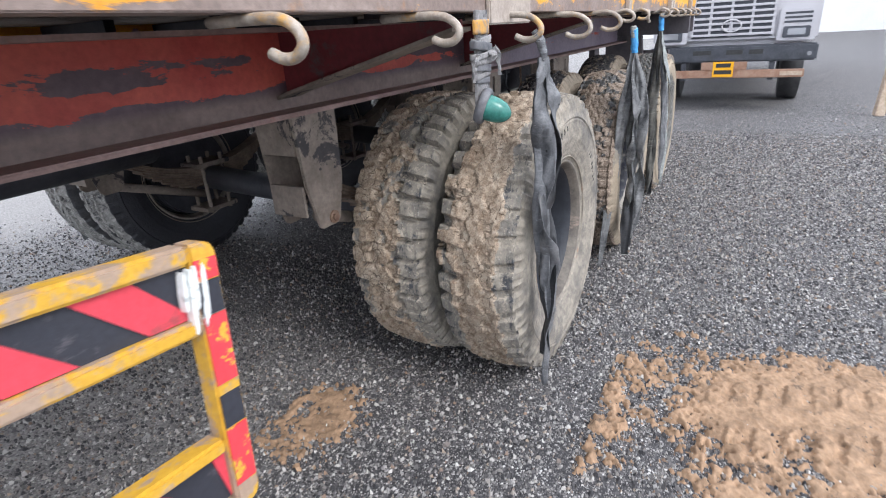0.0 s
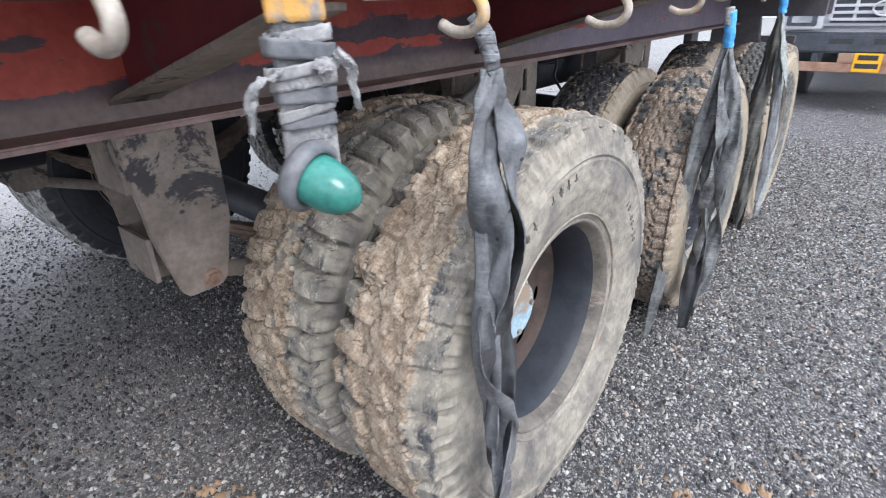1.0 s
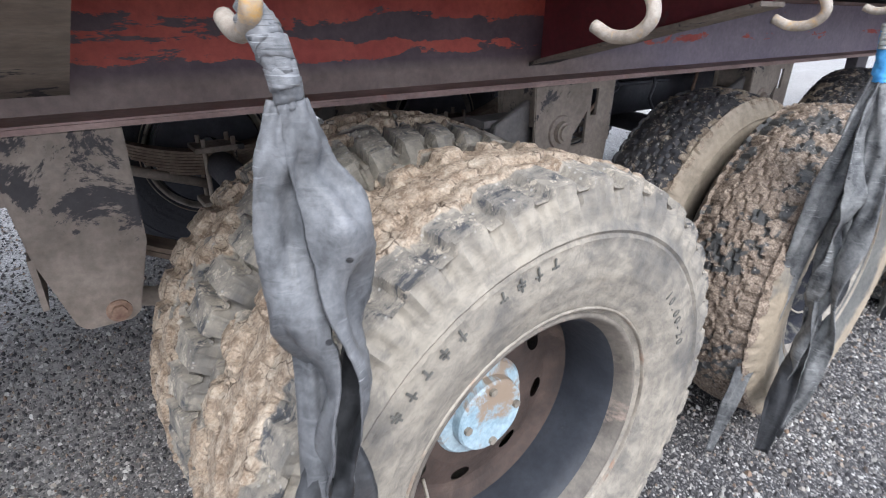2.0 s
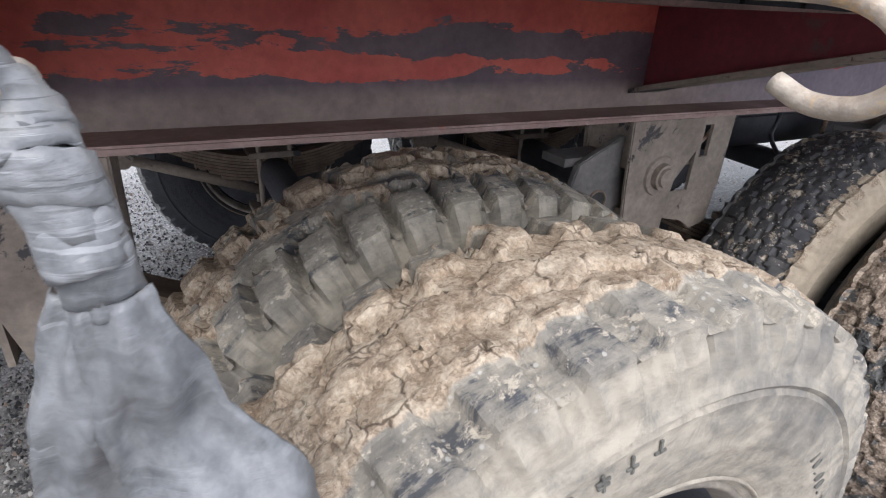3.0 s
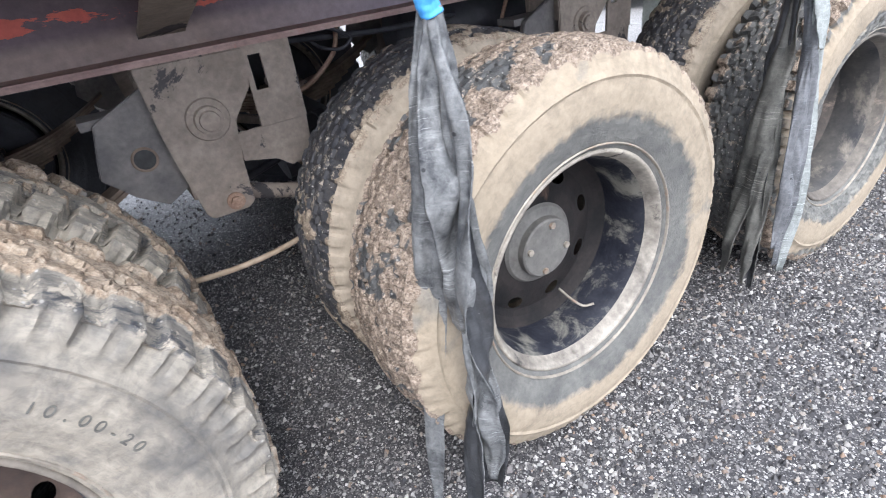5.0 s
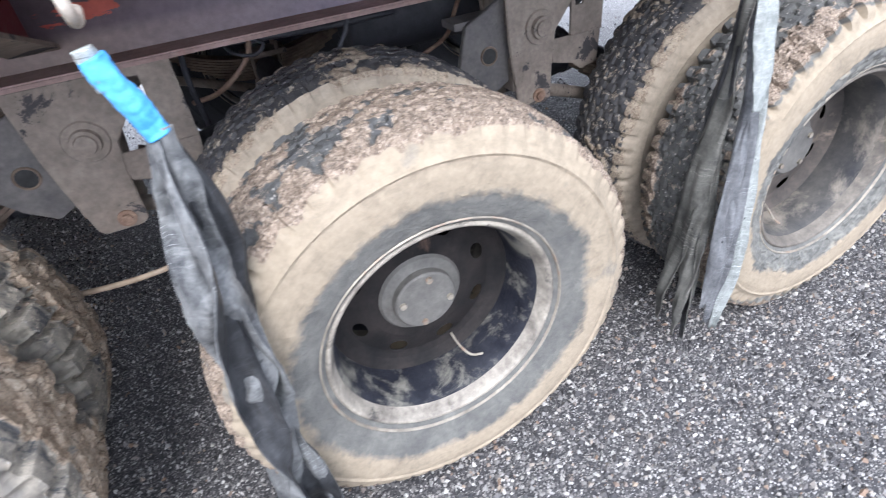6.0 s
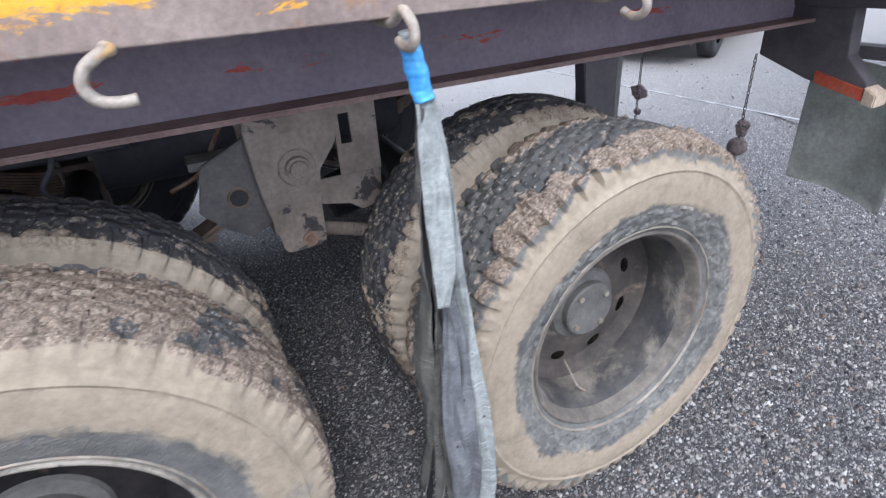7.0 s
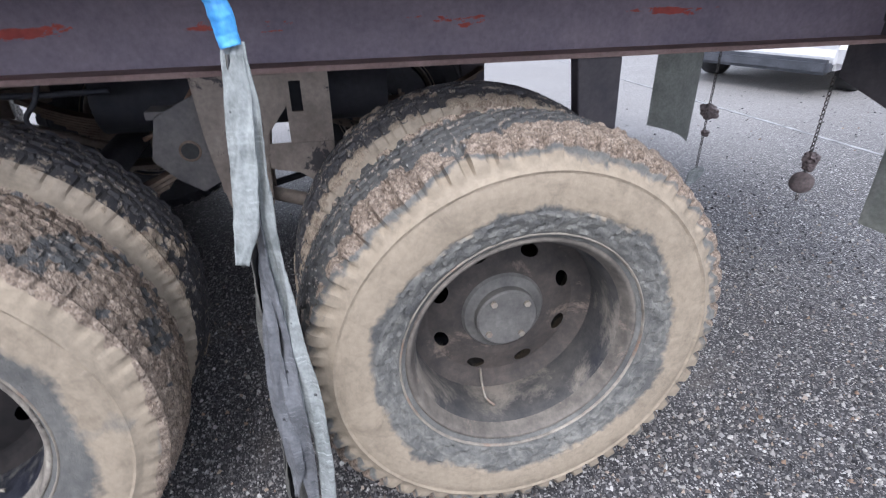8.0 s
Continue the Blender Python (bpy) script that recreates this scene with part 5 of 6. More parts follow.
knot_radius = 0.0085
first = strap("grey limp rubber strap knotted to a hook beside a muddy tyre",
      [(1.150, 0.205, 1.212), (1.158, 0.192, 1.190), (1.165, 0.186, 1.165), (1.169, 0.184, 1.14)],
      [([(1.170, 0.184, 1.145), (1.178, 0.178, 1.10), (1.196, 0.172, 1.045), (1.200, 0.168, 0.98), (1.190, 0.166, 0.90), (1.165, 0.166, 0.80), (1.150, 0.164, 0.70), (1.172, 0.160, 0.60), (1.185, 0.162, 0.48), (1.175, 0.170, 0.35), (1.190, 0.178, 0.22)], [0.024, 0.040, 0.060, 0.066, 0.060, 0.050, 0.066, 0.058, 0.050, 0.056, 0.034], [0, -5, -10, -35, -85, -140, -200, -265, -330, -400, -450], 0.2),
       ([(1.164, 0.190, 1.145), (1.154, 0.188, 1.09), (1.152, 0.186, 1.02), (1.162, 0.182, 0.94), (1.180, 0.174, 0.84), (1.192, 0.172, 0.72), (1.179, 0.166, 0.60), (1.158, 0.162, 0.46), (1.168, 0.166, 0.30), (1.160, 0.166, 0.13)], [0.022, 0.036, 0.046, 0.064, 0.066, 0.056, 0.048, 0.060, 0.046, 0.018], [20, 10, 20, 60, 110, 170, 230, 290, 350, 400], 0.2),
       ([(1.168, 0.194, 1.14), (1.171, 0.195, 1.0), (1.169, 0.192, 0.85), (1.160, 0.185, 0.70), (1.168, 0.176, 0.55), (1.190, 0.170, 0.42)], [0.016, 0.040, 0.040, 0.048, 0.048, 0.020], [30, 60, 10, 60, 110, 140], 0.2)],
      "strap")
for bm in winds([Vector(p) - Vector((1.150, 0.205, 1.212)) for p in ((1.154, 0.198, 1.202), (1.161, 0.190, 1.183), (1.166, 0.186, 1.163), (1.170, 0.184, 1.143))], 0.0118, 6, 0.017, 5):
    part("wind", bm, M["strap"], first, smooth=True)
knot_radius = 0.013
strap("dark twisted rubber strap with a blue tie beside a muddy tyre",
      [(2.42, 0.20, 1.195), (2.425, 0.198, 1.17), (2.43, 0.197, 1.15)],
      [([(2.46, 0.196, 1.095), (2.450, 0.188, 1.00), (2.435, 0.180, 0.89), (2.434, 0.174, 0.80), (2.440, 0.170, 0.70), (2.432, 0.166, 0.60), (2.435, 0.162, 0.52), (2.450, 0.160, 0.40), (2.458, 0.160, 0.28), (2.450, 0.165, 0.13)], [0.03, 0.062, 0.080, 0.088, 0.080, 0.055, 0.045, 0.070, 0.075, 0.040], [0, 12, -10, -18, 0, 60, 120, 170, 200, 230], 0.2),
       ([(2.452, 0.20, 1.095), (2.436, 0.206, 0.97), (2.425, 0.216, 0.84), (2.415, 0.226, 0.70), (2.405, 0.238, 0.55), (2.390, 0.252, 0.40), (2.376, 0.266, 0.22), (2.364, 0.278, 0.03)], [0.025, 0.050, 0.062, 0.060, 0.050, 0.046, 0.040, 0.022], [10, -15, 12, -10, 5, 0, -6, 0], 0.06, (0.75, -0.66, 0)),
       ([(2.462, 0.204, 1.095), (2.478, 0.196, 0.95), (2.474, 0.186, 0.80), (2.466, 0.176, 0.66), (2.446, 0.170, 0.55), (2.425, 0.166, 0.42), (2.410, 0.165, 0.28), (2.400, 0.165, 0.10)], [0.02, 0.050, 0.060, 0.060, 0.060, 0.062, 0.058, 0.035], [200, 230, 170, 120, 60, 10, -30, -60], 0.2, (0.3, 1, 0)),
       ([(2.456, 0.19, 1.08), (2.446, 0.150, 0.92), (2.434, 0.128, 0.76), (2.430, 0.120, 0.60), (2.440, 0.128, 0.44), (2.446, 0.140, 0.30), (2.440, 0.15, 0.18)], [0.02, 0.050, 0.066, 0.056, 0.060, 0.056, 0.02], [180, 150, 200, 250, 170, 140, 120], 0.25, (0.2, 1, 0)),
       ([(2.440, 0.182, 0.62), (2.455, 0.172, 0.50), (2.470, 0.166, 0.38), (2.480, 0.164, 0.26), (2.474, 0.166, 0.17)], [0.02, 0.032, 0.036, 0.03, 0.008], [70, 40, 10, -10, -40], 0.15)],
      "strap_dark", [(2.425, 0.197, 1.185), (2.435, 0.196, 1.15), (2.448, 0.196, 1.115), (2.458, 0.196, 1.085)])
strap("pale grey-green webbing strap with a blue tie beside a tyre",
      [(3.528, 0.245, 1.247), (3.530, 0.247, 1.228), (3.535, 0.248, 1.208)],
      [([(3.546, 0.244, 1.155), (3.542, 0.222, 1.06), (3.535, 0.200, 0.97), (3.528, 0.178, 0.90), (3.512, 0.160, 0.835)], [0.030, 0.042, 0.044, 0.040, 0.022], [0, 8, 12, 8, 5], 0.06),
       ([(3.552, 0.246, 1.155), (3.556, 0.226, 1.04), (3.556, 0.206, 0.92), (3.560, 0.190, 0.80), (3.568, 0.180, 0.68), (3.580, 0.172, 0.54), (3.588, 0.168, 0.38), (3.580, 0.170, 0.17)], [0.026, 0.034, 0.034, 0.034, 0.038, 0.044, 0.046, 0.024], [10, 20, 35, 30, 20, 10, 40, 20], 0.1)],
      "strap_pale", [(3.529, 0.246, 1.235), (3.534, 0.247, 1.21), (3.540, 0.246, 1.18), (3.546, 0.244, 1.15)])
knot_radius = 0.012
far_y = mirrored(0.235)
part("hook", tube(smooth_path([(1.20, mirrored(0.42), 1.25), (1.20, mirrored(0.30), 1.25), (1.20, mirrored(0.224), 1.239), (1.20, mirrored(0.204), 1.219), (1.20, mirrored(0.215), 1.197), (1.20, mirrored(0.25), 1.192)], 5), 0.0092, 10), M["hook"], trailer, "worn white rope hook", True)
strap("dark rubber strap hanging on the far side of the trailer",
      [(1.205, far_y, 1.205), (1.207, far_y, 1.17), (1.209, far_y, 1.14)],
      [([(1.209, far_y, 1.145), (1.212, far_y, 0.95), (1.205, far_y, 0.75), (1.21, far_y, 0.55), (1.222, far_y, 0.40), (1.225, far_y, 0.25)], [0.02, 0.04, 0.045, 0.04, 0.05, 0.03], [0, 30, 70, 120, 60, 20], 0.15),
       ([(1.212, far_y, 1.145), (1.204, far_y, 0.90), (1.214, far_y, 0.65), (1.208, far_y, 0.45), (1.215, far_y, 0.30)], [0.02, 0.035, 0.04, 0.04, 0.02], [60, 20, -30, 0, 40], 0.15)],
      "strap_dark")
low = bpy.data.objects["rubber_strap.002"]
for pts, w, tw, side, mat in (
        ([(3.548, 0.250, 1.15), (3.546, 0.228, 1.0), (3.545, 0.204, 0.86), (3.545, 0.190, 0.74), (3.545, 0.182, 0.60), (3.550, 0.176, 0.44), (3.555, 0.175, 0.20)], [0.026, 0.032, 0.036, 0.044, 0.052, 0.048, 0.02], [40, 60, 80, 50, 30, 20, 0], (1, 0, 0), "strap"),
        ([(3.540, 0.194, 0.80), (3.530, 0.184, 0.66), (3.528, 0.178, 0.52), (3.532, 0.174, 0.38), (3.520, 0.176, 0.27)], [0.02, 0.036, 0.046, 0.040, 0.012], [60, 30, 10, 30, 60], (1, 0, 0), "strap"),
        ([(3.542, 0.246, 1.14), (3.534, 0.248, 0.98), (3.528, 0.254, 0.80), (3.522, 0.268, 0.60), (3.518, 0.284, 0.42), (3.514, 0.298, 0.26), (3.512, 0.306, 0.13)], [0.022, 0.055, 0.070, 0.075, 0.075, 0.062, 0.026], [185, 200, 175, 165, 180, 195, 190], (0.25, 1, 0), "strap_olive"),
        ([(3.546, 0.252, 1.14), (3.540, 0.262, 0.96), (3.534, 0.264, 0.78), (3.530, 0.256, 0.60), (3.530, 0.246, 0.44), (3.532, 0.236, 0.28), (3.535, 0.226, 0.10)], [0.022, 0.055, 0.065, 0.065, 0.060, 0.056, 0.022], [0, 15, -15, 10, 30, 20, 0], (0.2, 1, 0), "strap_olive"),
        ([(3.536, 0.240, 0.70), (3.520, 0.236, 0.52), (3.512, 0.234, 0.36), (3.508, 0.236, 0.22), (3.506, 0.240, 0.12)], [0.02, 0.050, 0.055, 0.040, 0.008], [150, 120, 160, 190, 200], (0.2, 1, 0), "strap_olive")):
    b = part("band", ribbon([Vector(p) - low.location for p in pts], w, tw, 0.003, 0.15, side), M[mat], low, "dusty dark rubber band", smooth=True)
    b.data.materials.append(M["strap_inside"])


# ---- ornaments on chains behind the last axle ----
def ornament(x, y, z0, z1, ball):
    o = thing("hanging_ornament", "small chain with dark flowers " + ("and ribbed ball" if ball else "and pale leaf") + " under the frame", "ornament", group="chain ornaments", at=(x, y, z0))
    n = int((z0 - z1) / 0.018)
    for k in range(n):
        ring = [(0.0065 * math.cos(a), 0, 0.0115 * math.sin(a)) for a in (i * math.tau / 10 for i in range(11))]
        link = part("chain_link", tube(ring, 0.0022, 5), M["chain"], o, smooth=True)
        link.matrix_local = pose(0, 0, -0.009 - k * 0.018, 0, 0, 90 * (k % 2))
    h = z0 - z1
    for f, r in ((0.62, 0.035), (0.68, 0.028)) if ball else ((0.60, 0.050), (0.74, 0.024)):
        bm = bmesh.new()
        bmesh.ops.create_icosphere(bm, subdivisions=3, radius=r)
        for v in bm.verts:
            v.co *= 0.75 + 0.55 * abs(noise.noise(v.co * 55)) + 0.2 * noise.noise(v.co * 20)
            v.co.z *= 0.9
        t = part("cloth_flower", bm, M["cloth"], o, smooth=False)
        t.location = (0.004, -0.004, -f * h)
    if ball:
        v, f = lathe([(0.045 * math.cos(a) , max(0.0004, 0.045 * math.sin(a))) for a in (i * math.pi / 16 for i in range(17))], 40)
        v = [(p[0] * (1 + 0.05 * math.cos(10 * math.atan2(p[2], p[0]))), p[1], p[2] * (1 + 0.05 * math.cos(10 * math.atan2(p[2], p[0])))) for p in v]
        b = obj_from("ball", v, f, M["cloth"], True)
        child(b, o, "ribbed dark brown ball")
        b.matrix_local = pose(0, 0, -0.82 * h, 90, 0, 0)
    else:
        bm = bmesh.new()
        slab(bm, [(0, 0), (0.05, -0.015), (0.055, -0.04), (0.015, -0.085), (-0.025, -0.12), (-0.05, -0.10), (-0.045, -0.03)], -0.004, 0.004, 0.002)
        l = part("leaf_charm", bm, M["strap_pale"], o, "pale leaf charm")
        l.location = (0, 0, -h + 0.03)
    return o


ornament(5.60, 1.065, 0.872, 0.352, True)
ornament(5.65, 1.76, 1.074, 0.26, False)


# ---- striped barricade beside the trailer ----
def barricade():
    rise = 5.5
    b = thing("barricade", "steel barricade with yellow edges and red and black stripes", "barrier", at=(0.133, 0.25, 1.012))
    b.rotation_euler = (radians(-3.5), radians(rise), 0)
    w, h = 0.95, 0.362
    # local x runs from the near end away (negative), z down
    part("rail", box_bm(-w, -0.0365, -0.016, 0.016, -0.024, 0.0, bevel=0.004), M["yellow"], b, "chipped yellow top rail")
    part("rail", box_bm(-w, -0.0365, -0.016, 0.016, -0.110, -0.090, bevel=0.004), M["yellow"], b)
    part("rail", box_bm(-w, -0.0365, -0.016, 0.016, -0.272, -0.252, bevel=0.004), M["yellow"], b)
    part("rail", box_bm(-w, -0.0365, -0.016, 0.016, -h, -h + 0.02, bevel=0.004), M["yellow"], b)
    corner = lambda cx, cz, a0: [(cx + 0.018 * math.cos(radians(a0 + 15 * k)), cz + 0.018 * math.sin(radians(a0 + 15 * k))) for k in range(7)]
    part("stile", slab(bmesh.new(), [(-0.036, -0.0003)] + corner(-0.018, -0.018, 0)[::-1] + corner(-0.018, -h + 0.018, -90)[::-1] + [(-0.036, -h)], -0.0158, 0.0158, 0.003), M["yellow"], b, "yellow and red end stile")
    part("stile", box_bm(-w, -w + 0.034, -0.014, 0.016, -h + 0.004, -0.006, bevel=0.006), M["yellow"], b)
    for z0, z1, right in ((-0.0895, -0.0245, -0.030), (-h + 0.0205, -0.2725, 0.085)):
        part("panel", box_bm(-w + 0.03, -0.036, -0.004, 0.004, z0, z1), M["black_sheet"], b, "black sheet panel")
        for k in range(7):
            x = right - k * 0.138
            lean = 1.1 * (z1 - z0)
            lo, hi = -w + 0.04, -0.037
            pts = [(min(hi, max(lo, p)), z) for p, z in ((x, z0 + 0.001), (x - 0.064, z0 + 0.001), (x - 0.064 - lean, z1 - 0.001), (x - lean, z1 - 0.001))]
            if pts[0][0] - pts[1][0] > 0.004 or pts[3][0] - pts[2][0] > 0.004:
                if abs(pts[0][0] - pts[1][0]) < 1e-6:
                    pts = [pts[0], pts[2], pts[3]]
                if len(pts) == 4 and abs(pts[2][0] - pts[3][0]) < 1e-6:
                    pts = pts[:3]
                part("stripe", slab(bmesh.new(), pts, -0.0065, -0.0045), M["red_sheet"], b, "bright red slanting stripe")
    for z0, z1, mat in ((-0.045, -0.020, "red_chip"), (-0.088, -0.047, "black_sheet"), (-0.180, -0.090, "red_chip"), (-0.240, -0.195, "black_sheet"), (-0.325, -0.243, "red_chip")):
        part("stile_stripe", box_bm(-0.034, -0.004, -0.0180, -0.0160, z0, z1), M[mat], b)
    for x, z, ww, hh in ((-0.026, -0.058, 0.0035, 0.034), (-0.036, -0.050, 0.0026, 0.026), (-0.043, -0.066, 0.0032, 0.040), (-0.051, -0.052, 0.0022, 0.024), (-0.031, -0.085, 0.002, 0.016)):
        bm = bmesh.new()
        ring = []
        for k in range(26):
            a = k * math.tau / 26
            r = 1 + 0.55 * noise.noise(Vector((math.cos(a) * 4, math.sin(a) * 4, x * 190)))
            ring.append((x + ww * r * math.cos(a) + 0.06 * hh * math.sin(a), z + hh * (0.9 + 0.1 * r) * math.sin(a)))
        slab(bm, ring, -0.0195, -0.0068)
        part("paint_smear", bm, M["white_smear"], b, "white paint smear")
    for x in (-0.28, -w + 0.08):
        part("leg", box_bm(x - 0.016, x + 0.016, -0.014, 0.014, -1.012 + 0.02 + x * 0.096, -h - 0.0005), M["yellow"], b)
        part("foot", box_bm(x - 0.02, x + 0.02, -0.17, 0.17, -1.012 + x * 0.096 - 0.004, -1.012 + x * 0.096 + 0.0195, bevel=0.003), M["yellow"], b)


barricade()


# ---- truck facing the trailer ----
def facing_truck(x, yc):
    t = thing("truck", "silver-white truck with slatted grille, dark bumper and yellow plate", "truck", at=(x, yc, 0))
    half = 0.985
    part("cab", box_bm(0.03, 1.9, -half + 0.02, half - 0.02, 0.83, 2.62, bevel=0.07), M["cab"], t, "silver-white cab shell")
    part("windscreen", box_bm(0.012, 0.029, -half + 0.14, half - 0.14, 1.62, 2.36, bevel=0.008), M["cab_dark"], t, "dark windscreen")
    part("grille_back", box_bm(0.014, 0.0295, -0.47, 0.47, 0.93, 1.42), M["cab_dark"], t)
    for k in range(7):
        z = 0.95 + k * 0.068
        part("grille_slat", box_bm(-0.012, 0.0135, -0.48, 0.48, z, z + 0.030, bevel=0.005), M["cab"], t)
    for y in (-0.48, -0.24, 0.0, 0.24, 0.45):
        part("grille_post", box_bm(-0.006, 0.0132, y, y + 0.03, 0.945, 1.42, bevel=0.003), M["cab"], t)
    badge = [(0, 0.11 * math.cos(a), 1.07 + 0.072 * math.sin(a)) for a in (k * math.tau / 28 for k in range(29))]
    part("badge_ring", tube([(-0.02, p[1], p[2]) for p in badge], 0.010, 8), M["cab"], t, "plain oval badge", True)
    part("badge_bar", box_bm(-0.026, -0.0125, -0.012, 0.012, 1.005, 1.12, bevel=0.003), M["cab"], t)
    for s in (-1, 1):
        y0, y1 = sorted((s * 0.52, s * 0.93))
        part("lamp_panel", box_bm(-0.012, 0.029, y0, y1, 0.86, 1.24, bevel=0.012), M["cab"], t)
        y0, y1 = sorted((s * 0.58, s * 0.87))
        part("headlamp", box_bm(-0.024, -0.0125, y0, y1, 0.90, 1.03, bevel=0.010), M["cab_dark"], t, "dark headlamp housing")
        part("headlamp_lens", box_bm(-0.032, -0.0245, min(y0, y1) + 0.05, max(y0, y1) - 0.05, 0.93, 1.005, bevel=0.006), M["headlamp"], t, "clear headlamp glass")
        for k in range(3):
            part("vent", box_bm(-0.016, -0.0122, y0, y1, 1.07 + k * 0.05, 1.095 + k * 0.05), M["cab_dark"], t)
        part("fog_lamp", cyl(bmesh.new(), (-0.071, s * 0.90, 0.71), (-0.058, s * 0.90, 0.71), 0.026, seg=20), M["headlamp"], t)
        w = lathe_obj("wheel", [(-0.14, 0.20), (-0.12, 0.30), (-0.135, 0.40), (-0.12, 0.475), (0.12, 0.475), (0.135, 0.40), (0.12, 0.30), (0.10, 0.20)], M["tyre_plain"], t, "black front tyre", 40)
        w.location = (1.35, s * 0.79, 0.478)
        part("bracket", box_bm(-0.06, 0.4, s * 0.52 - 0.03, s * 0.52 + 0.03, 0.40, 0.62), M["cab_dark"], t)
    part("bumper", box_bm(-0.05, 0.25, -half, half, 0.625, 0.828, bevel=0.02), M["cab_dark"], t, "dark blue-grey bumper")
    for y0, y1 in ((-0.17, 0.02), (-0.40, -0.24), (0.2, 0.42)):
        part("bumper_slot", box_bm(-0.054, -0.0505, y0, y1, 0.72, 0.775), M["near_black"], t)
    part("underrun_bar", box_bm(-0.09, -0.055, -0.88, 0.88, 0.43, 0.53, bevel=0.006), M["cab_rust"], t, "rusty brown bar")
    part("underrun_bar", box_bm(-0.092, -0.0555, -0.24, 0.30, 0.5305, 0.63, bevel=0.004), M["cab_rust"], t)
    part("reflector", box_bm(-0.095, -0.0905, -0.86, -0.62, 0.455, 0.505), M["wood_end"], t, "pale reflector strip")
    p = part("number_plate", box_bm(-0.1, -0.0925, -0.09, 0.155, 0.445, 0.635, bevel=0.002), M["plate"], t, "yellow number plate with dark bars")
    for z, y0, y1 in ((0.565, -0.055, 0.12), (0.48, -0.07, 0.135)):
        part("plate_bar", box_bm(-0.1025, -0.1003, y0, y1, z, z + 0.05), M["near_black"], p)
    part("chassis", box_bm(0.26, 5.0, -0.42, 0.42, 0.62, 0.80), M["cab_dark"], t)
    part("load_body", box_bm(2.05, 7.5, -1.1, 1.1, 0.95, 2.3, bevel=0.02), M["cab_rust"], t)
    for s in (-1, 1):
        w = lathe_obj("wheel", [(-0.14, 0.20), (-0.12, 0.30), (-0.135, 0.40), (-0.12, 0.475), (0.12, 0.475), (0.135, 0.40), (0.12, 0.30), (0.10, 0.20)], M["tyre_plain"], t, "black rear tyre", 40)
        w.location = (5.4, s * 0.85, 0.478)


facing_truck(8.12, 0.045)


def parked_car(x, y, turn):
    c = thing("parked_car", "small white car parked on the far side of the yard", "car", at=(x, y, RISE))
    c.rotation_euler = (0, 0, radians(turn))
    bm = slab(bmesh.new(), [(-1.75, 0.25), (-1.82, 0.45), (-1.78, 0.68), (-1.0, 0.86), (-0.35, 1.38), (1.0, 1.42), (1.55, 1.0), (1.78, 0.85), (1.8, 0.35), (1.7, 0.22)], -0.8, 0.8, 0.07)
    part("body", bm, M["white_wall"], c, "white car body")
    part("bumper", box_bm(-1.86, -1.70, -0.72, 0.72, 0.22, 0.36, bevel=0.03), M["cab_dark"], c)
    for sx in (-1.1, 1.1):
        for sy in (-0.72, 0.72):
            w = lathe_obj("wheel", [(-0.09, 0.15), (-0.1, 0.24), (-0.08, 0.30), (0.08, 0.30), (0.1, 0.24), (0.09, 0.15)], M["tyre_plain"], c, "", 32)
            w.location = (sx, sy, 0.302)
    for s in (-1, 1):
        part("side_window", slab(bmesh.new(), [(-0.75, 0.92), (-0.28, 1.32), (0.9, 1.34), (1.25, 0.98)], s * 0.801, s * 0.808), M["cab_dark"], c)


parked_car(9.86, 5.06, 24)

bm = box_bm(-0.05, 0.05, -0.05, 0.05, 0.0, 1.1, bevel=0.008)
post = tagged(part("timber_post", bm, M["wood_end"]), "leaning brown timber post standing on the yard", "post")
post.matrix_world = pose(7.83, -1.64, -0.003, 4, 3, 10)


# ---- size mark on the tyre of the first axle ----
def raised_mark(text, wheel, radius, start, step, size):
    k = 0
    for ch in text:
        cu = bpy.data.curves.new("mark", "FONT")
        cu.body, cu.size, cu.extrude, cu.align_x = ch, size, 0.0016, "CENTER"
        tmp = new("tyre_mark", cu)
        me = bpy.data.meshes.new_from_object(tmp.evaluated_get(bpy.context.evaluated_depsgraph_get()))
        bpy.data.objects.remove(tmp)
        me.materials.clear()
        me.materials.append(M["mark"])
        a = start - k * step
        ob = child(new("tyre_mark", me), wheel)
        # the letters stand upright on the sidewall, which faces -y
        up = Vector((math.cos(a), 0, math.sin(a)))
        out = Vector((0, -1, 0))
        right = up.cross(out)
        m = Matrix((right, up, out)).transposed().to_4x4()
        m.translation = up * radius + Vector((0, -0.1445, 0))
        ob.matrix_local = m
        k += 1


raised_mark("10.00-20", trailer_first_wheel, 0.358, radians(77), radians(3.3), 0.026)
# worn moulded signs, too faint to read
for k in range(9):
    a = radians(139 + 35 - 4.6 * k - (6 if k > 4 else 0))
    for r0, wide, tall in ((0.397, 0.016, 0.004), (0.389, 0.004, 0.012), (0.397, 0.004, 0.017))[k % 3:] + ((0.391, 0.014, 0.004),):
        bar = part("tyre_mark", box_bm(-wide / 2, wide / 2, -tall / 2, tall / 2, 0.0, 0.0022, bevel=0.0008), M["mark"], trailer_first_wheel)
        up, out = Vector((math.cos(a), 0, math.sin(a))), Vector((0, -1, 0))
        m = Matrix((up.cross(out), up, out)).transposed().to_4x4()
        m.translation = up * r0 + Vector((0, -0.1450, 0))
        bar.matrix_local = m


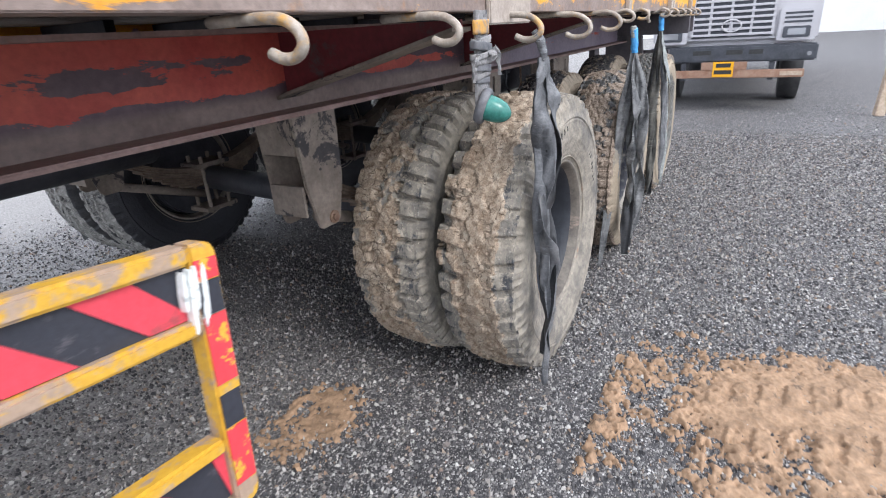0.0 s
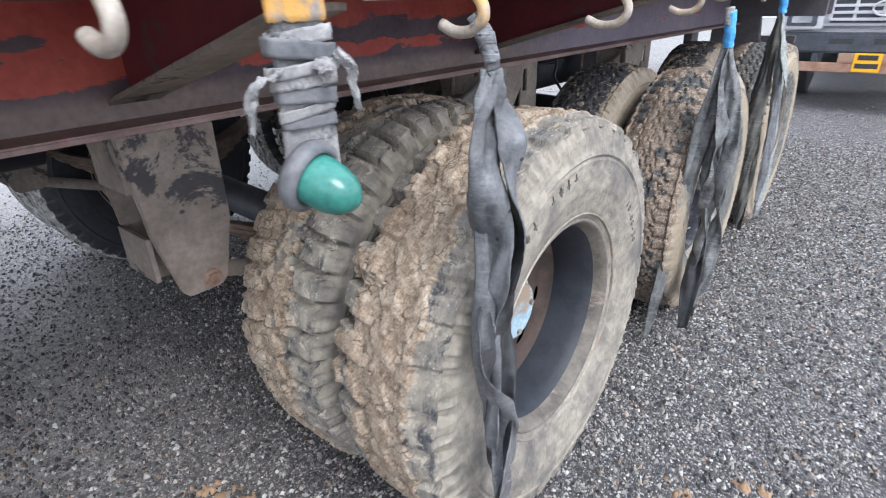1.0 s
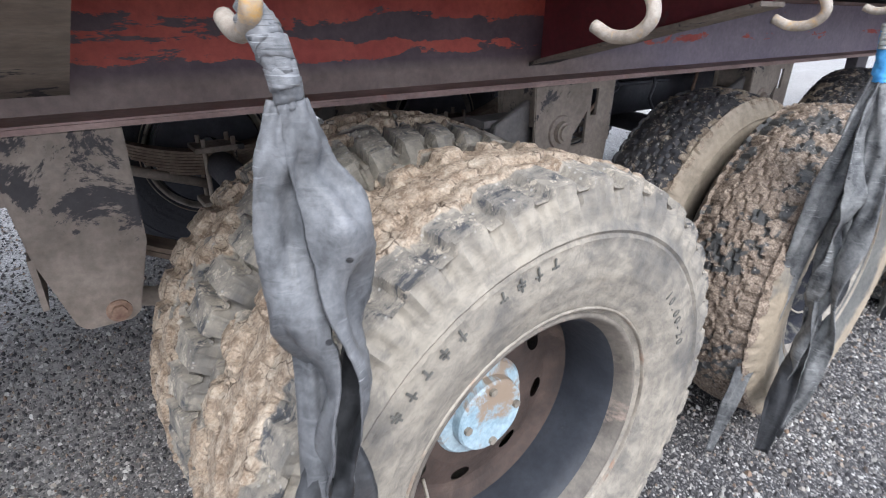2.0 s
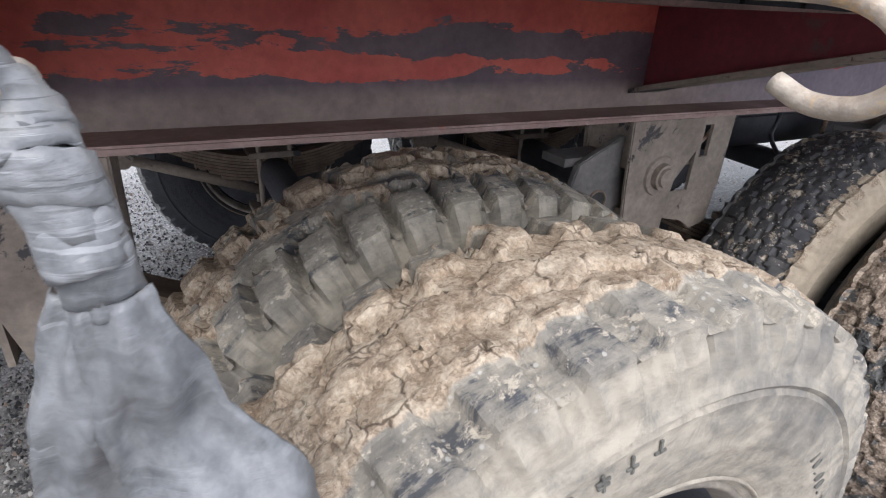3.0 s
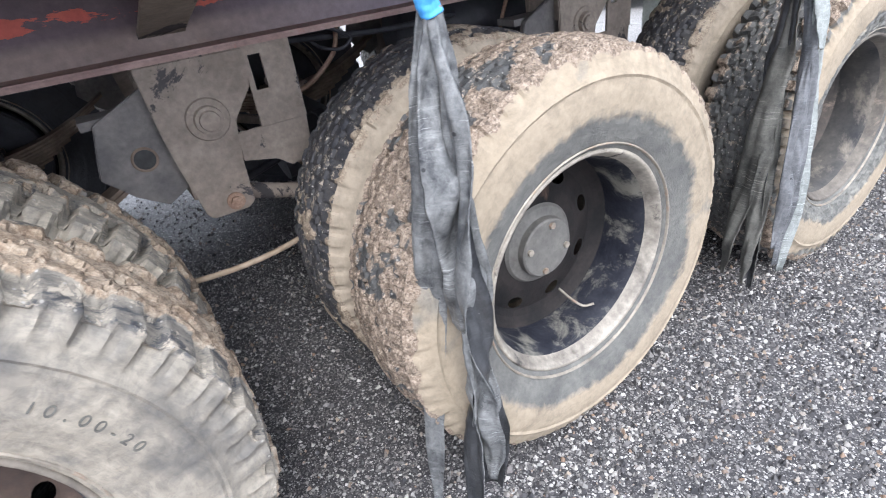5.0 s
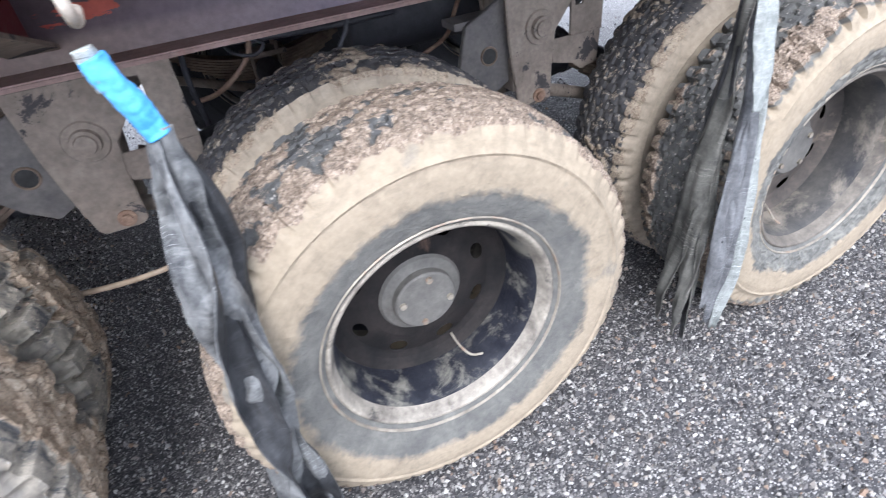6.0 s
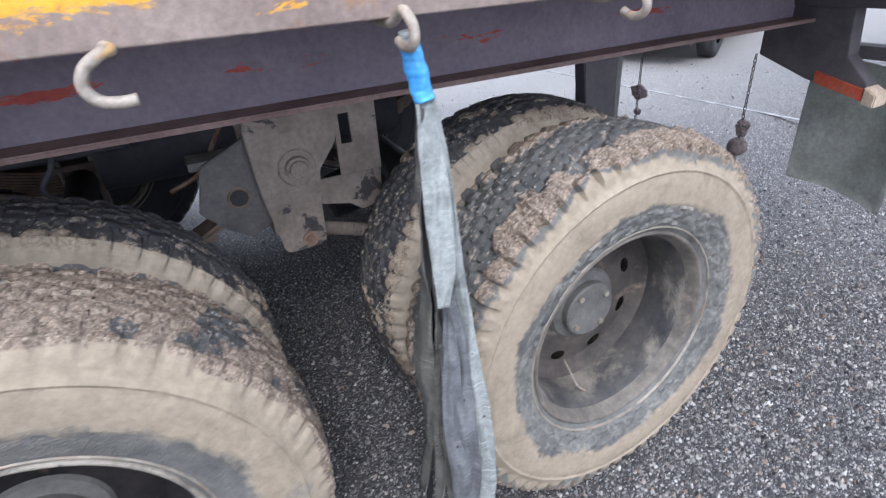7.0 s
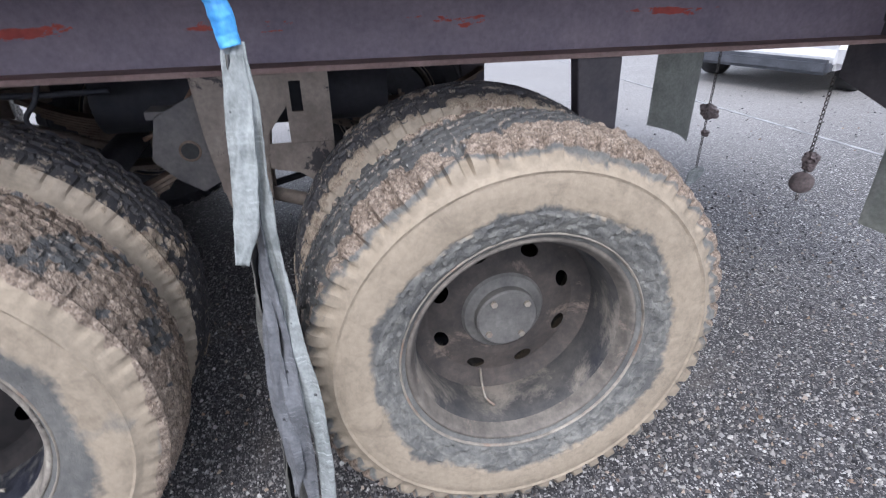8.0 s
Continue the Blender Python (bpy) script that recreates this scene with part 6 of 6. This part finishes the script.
# ---- earth and stones on the ground ----
def earth_patch(name, x0, x1, y0, y1, height, seed, label, ruts=0.0):
    nx, ny = int((x1 - x0) / 0.006), int((y1 - y0) / 0.006)
    X, Y = np.meshgrid(np.linspace(x0, x1, nx), np.linspace(y0, y1, ny), indexing="ij")
    P = np.stack([X, Y, np.zeros_like(X)], -1).reshape(-1, 3)
    u, v = (X - x0) / (x1 - x0) * 2 - 1, (Y - y0) / (y1 - y0) * 2 - 1
    big = fbm(P, 5.0, 4, seed).reshape(X.shape)
    mid_n = fbm(P, 22.0, 4, seed + 9, 0.6).reshape(X.shape)
    fine = fbm(P, 90.0, 3, seed + 5).reshape(X.shape)
    mask = smoothstep(0.0, 0.28, 1.0 - np.sqrt(u * u + v * v) + 1.3 * (big - 0.5) + 0.9 * (mid_n - 0.5) + 0.9 * (fine - 0.5))
    clods = np.clip(mid_n - 0.55, 0, 1) * 1.6 + 0.30 * smoothstep(0.56, 0.62, fine)
    Z = mask * height * (0.45 + 0.5 * big + clods) - 0.006 + 0.006 * mask
    if ruts:
        # prints of a lugged tread: one band of broken blocks beside smooth pressed strips
        off = X - 1.171 + 0.35 * (Y + 0.10)
        step = np.sin(Y * 80 + 3.0 * mid_n + 5 * off)
        band = smoothstep(0.075, 0.055, np.abs(off)) + 0.8 * smoothstep(0.06, 0.045, np.abs(off - 0.26)) * smoothstep(0.45, 0.55, big)
        Z = Z + mask * ruts * band * (smoothstep(-0.5, -0.1, step) * (0.6 + 0.9 * mid_n) - 0.3)
    P[:, 2] = Z.ravel()
    idx = np.arange(nx * ny).reshape(nx, ny)
    f = np.stack([idx[:-1, :-1], idx[1:, :-1], idx[1:, 1:], idx[:-1, 1:]], -1).reshape(-1, 4)
    ob = obj_from(name, P.tolist(), f.tolist(), M["earth"], True)
    return tagged(ob, label, "earth", "", "stuff")


earth_patch("earth_patch", 0.60, 1.02, 0.66, 1.04, 0.012, 4, "patch of dry sandy earth on the tar")
earth_patch("earth_patch", 0.95, 1.90, -1.75, 0.02, 0.014, 12, "sandy earth with tyre prints on the tar", 0.014)


def stones(name, count, x0, x1, y0, y1, small, large, seed, label):
    """Loose chips: uneven ridged splinters bedded in the ground."""
    rng = np.random.default_rng(seed)
    c = np.stack([rng.uniform(x0, x1, count), rng.uniform(y0, y1, count), np.zeros(count)], -1)
    # thinning out towards the edges of the strewn part
    inward = np.minimum(np.minimum(c[:, 0] - x0, x1 - c[:, 0]), np.minimum(c[:, 1] - y0, y1 - c[:, 1]))
    c = c[inward > 0.7 * rng.random(count) ** 1.5 * (0.4 + rng.random(count))]
    # fewer lie under the trailer
    c = c[(c[:, 1] < 0.32 + 0.2 * rng.random(len(c))) | (rng.random(len(c)) < np.where(c[:, 0] > 1.9, 0.25, 0.95))]
    count = len(c)
    r = small + (large - small) * rng.random(count) ** 2.6
    unit = np.array([(1, 0, 0), (0, 1, 0), (-1, 0, 0), (0, -1, 0), (0.25, 0.1, 1), (-0.25, -0.15, 0.9)], float)
    v = unit[None] * r[:, None, None] * rng.uniform(0.6, 1.3, (count, 6, 1)) * np.array([1, 0.85, 0.75])
    v = v + rng.normal(0, 0.15, (count, 6, 3)) * r[:, None, None]
    v[:, :4, 2] = -0.35 * r[:, None]
    a = rng.uniform(0, math.tau, count)
    ca, sa = np.cos(a)[:, None], np.sin(a)[:, None]
    v = np.stack([v[..., 0] * ca - v[..., 1] * sa, v[..., 0] * sa + v[..., 1] * ca, v[..., 2]], -1)
    k = np.clip((c[:, 1] - 1.35) / 0.75, 0, 1)
    c[:, 2] = r * 0.10 + RISE * k * k * (3 - 2 * k)
    v = (v + c[:, None]).reshape(-1, 3)
    tri = np.array([(0, 1, 4), (1, 5, 4), (1, 2, 5), (2, 3, 5), (3, 4, 5), (3, 0, 4)])
    f = (tri[None] + 6 * np.arange(count)[:, None, None]).reshape(-1, 3)
    ob = obj_from(name, v.tolist(), f.tolist(), M["pebble"])
    return tagged(ob, label, "gravel", "", "stuff")


stones("stone_chips", 225000, -0.7, 6.6, -2.0, 2.0, 0.0028, 0.0125, 5, "pale and dark stone chips scattered over the tar")
stones("stone_chips", 30000, 0.0, 9.0, -3.5, 4.5, 0.004, 0.013, 6, "loose stone chips spread thinly over the yard")
stones("stone_chips", 60000, -0.9, 3.0, 0.9, 4.0, 0.003, 0.012, 7, "grey stone chips on the tar under the trailer")
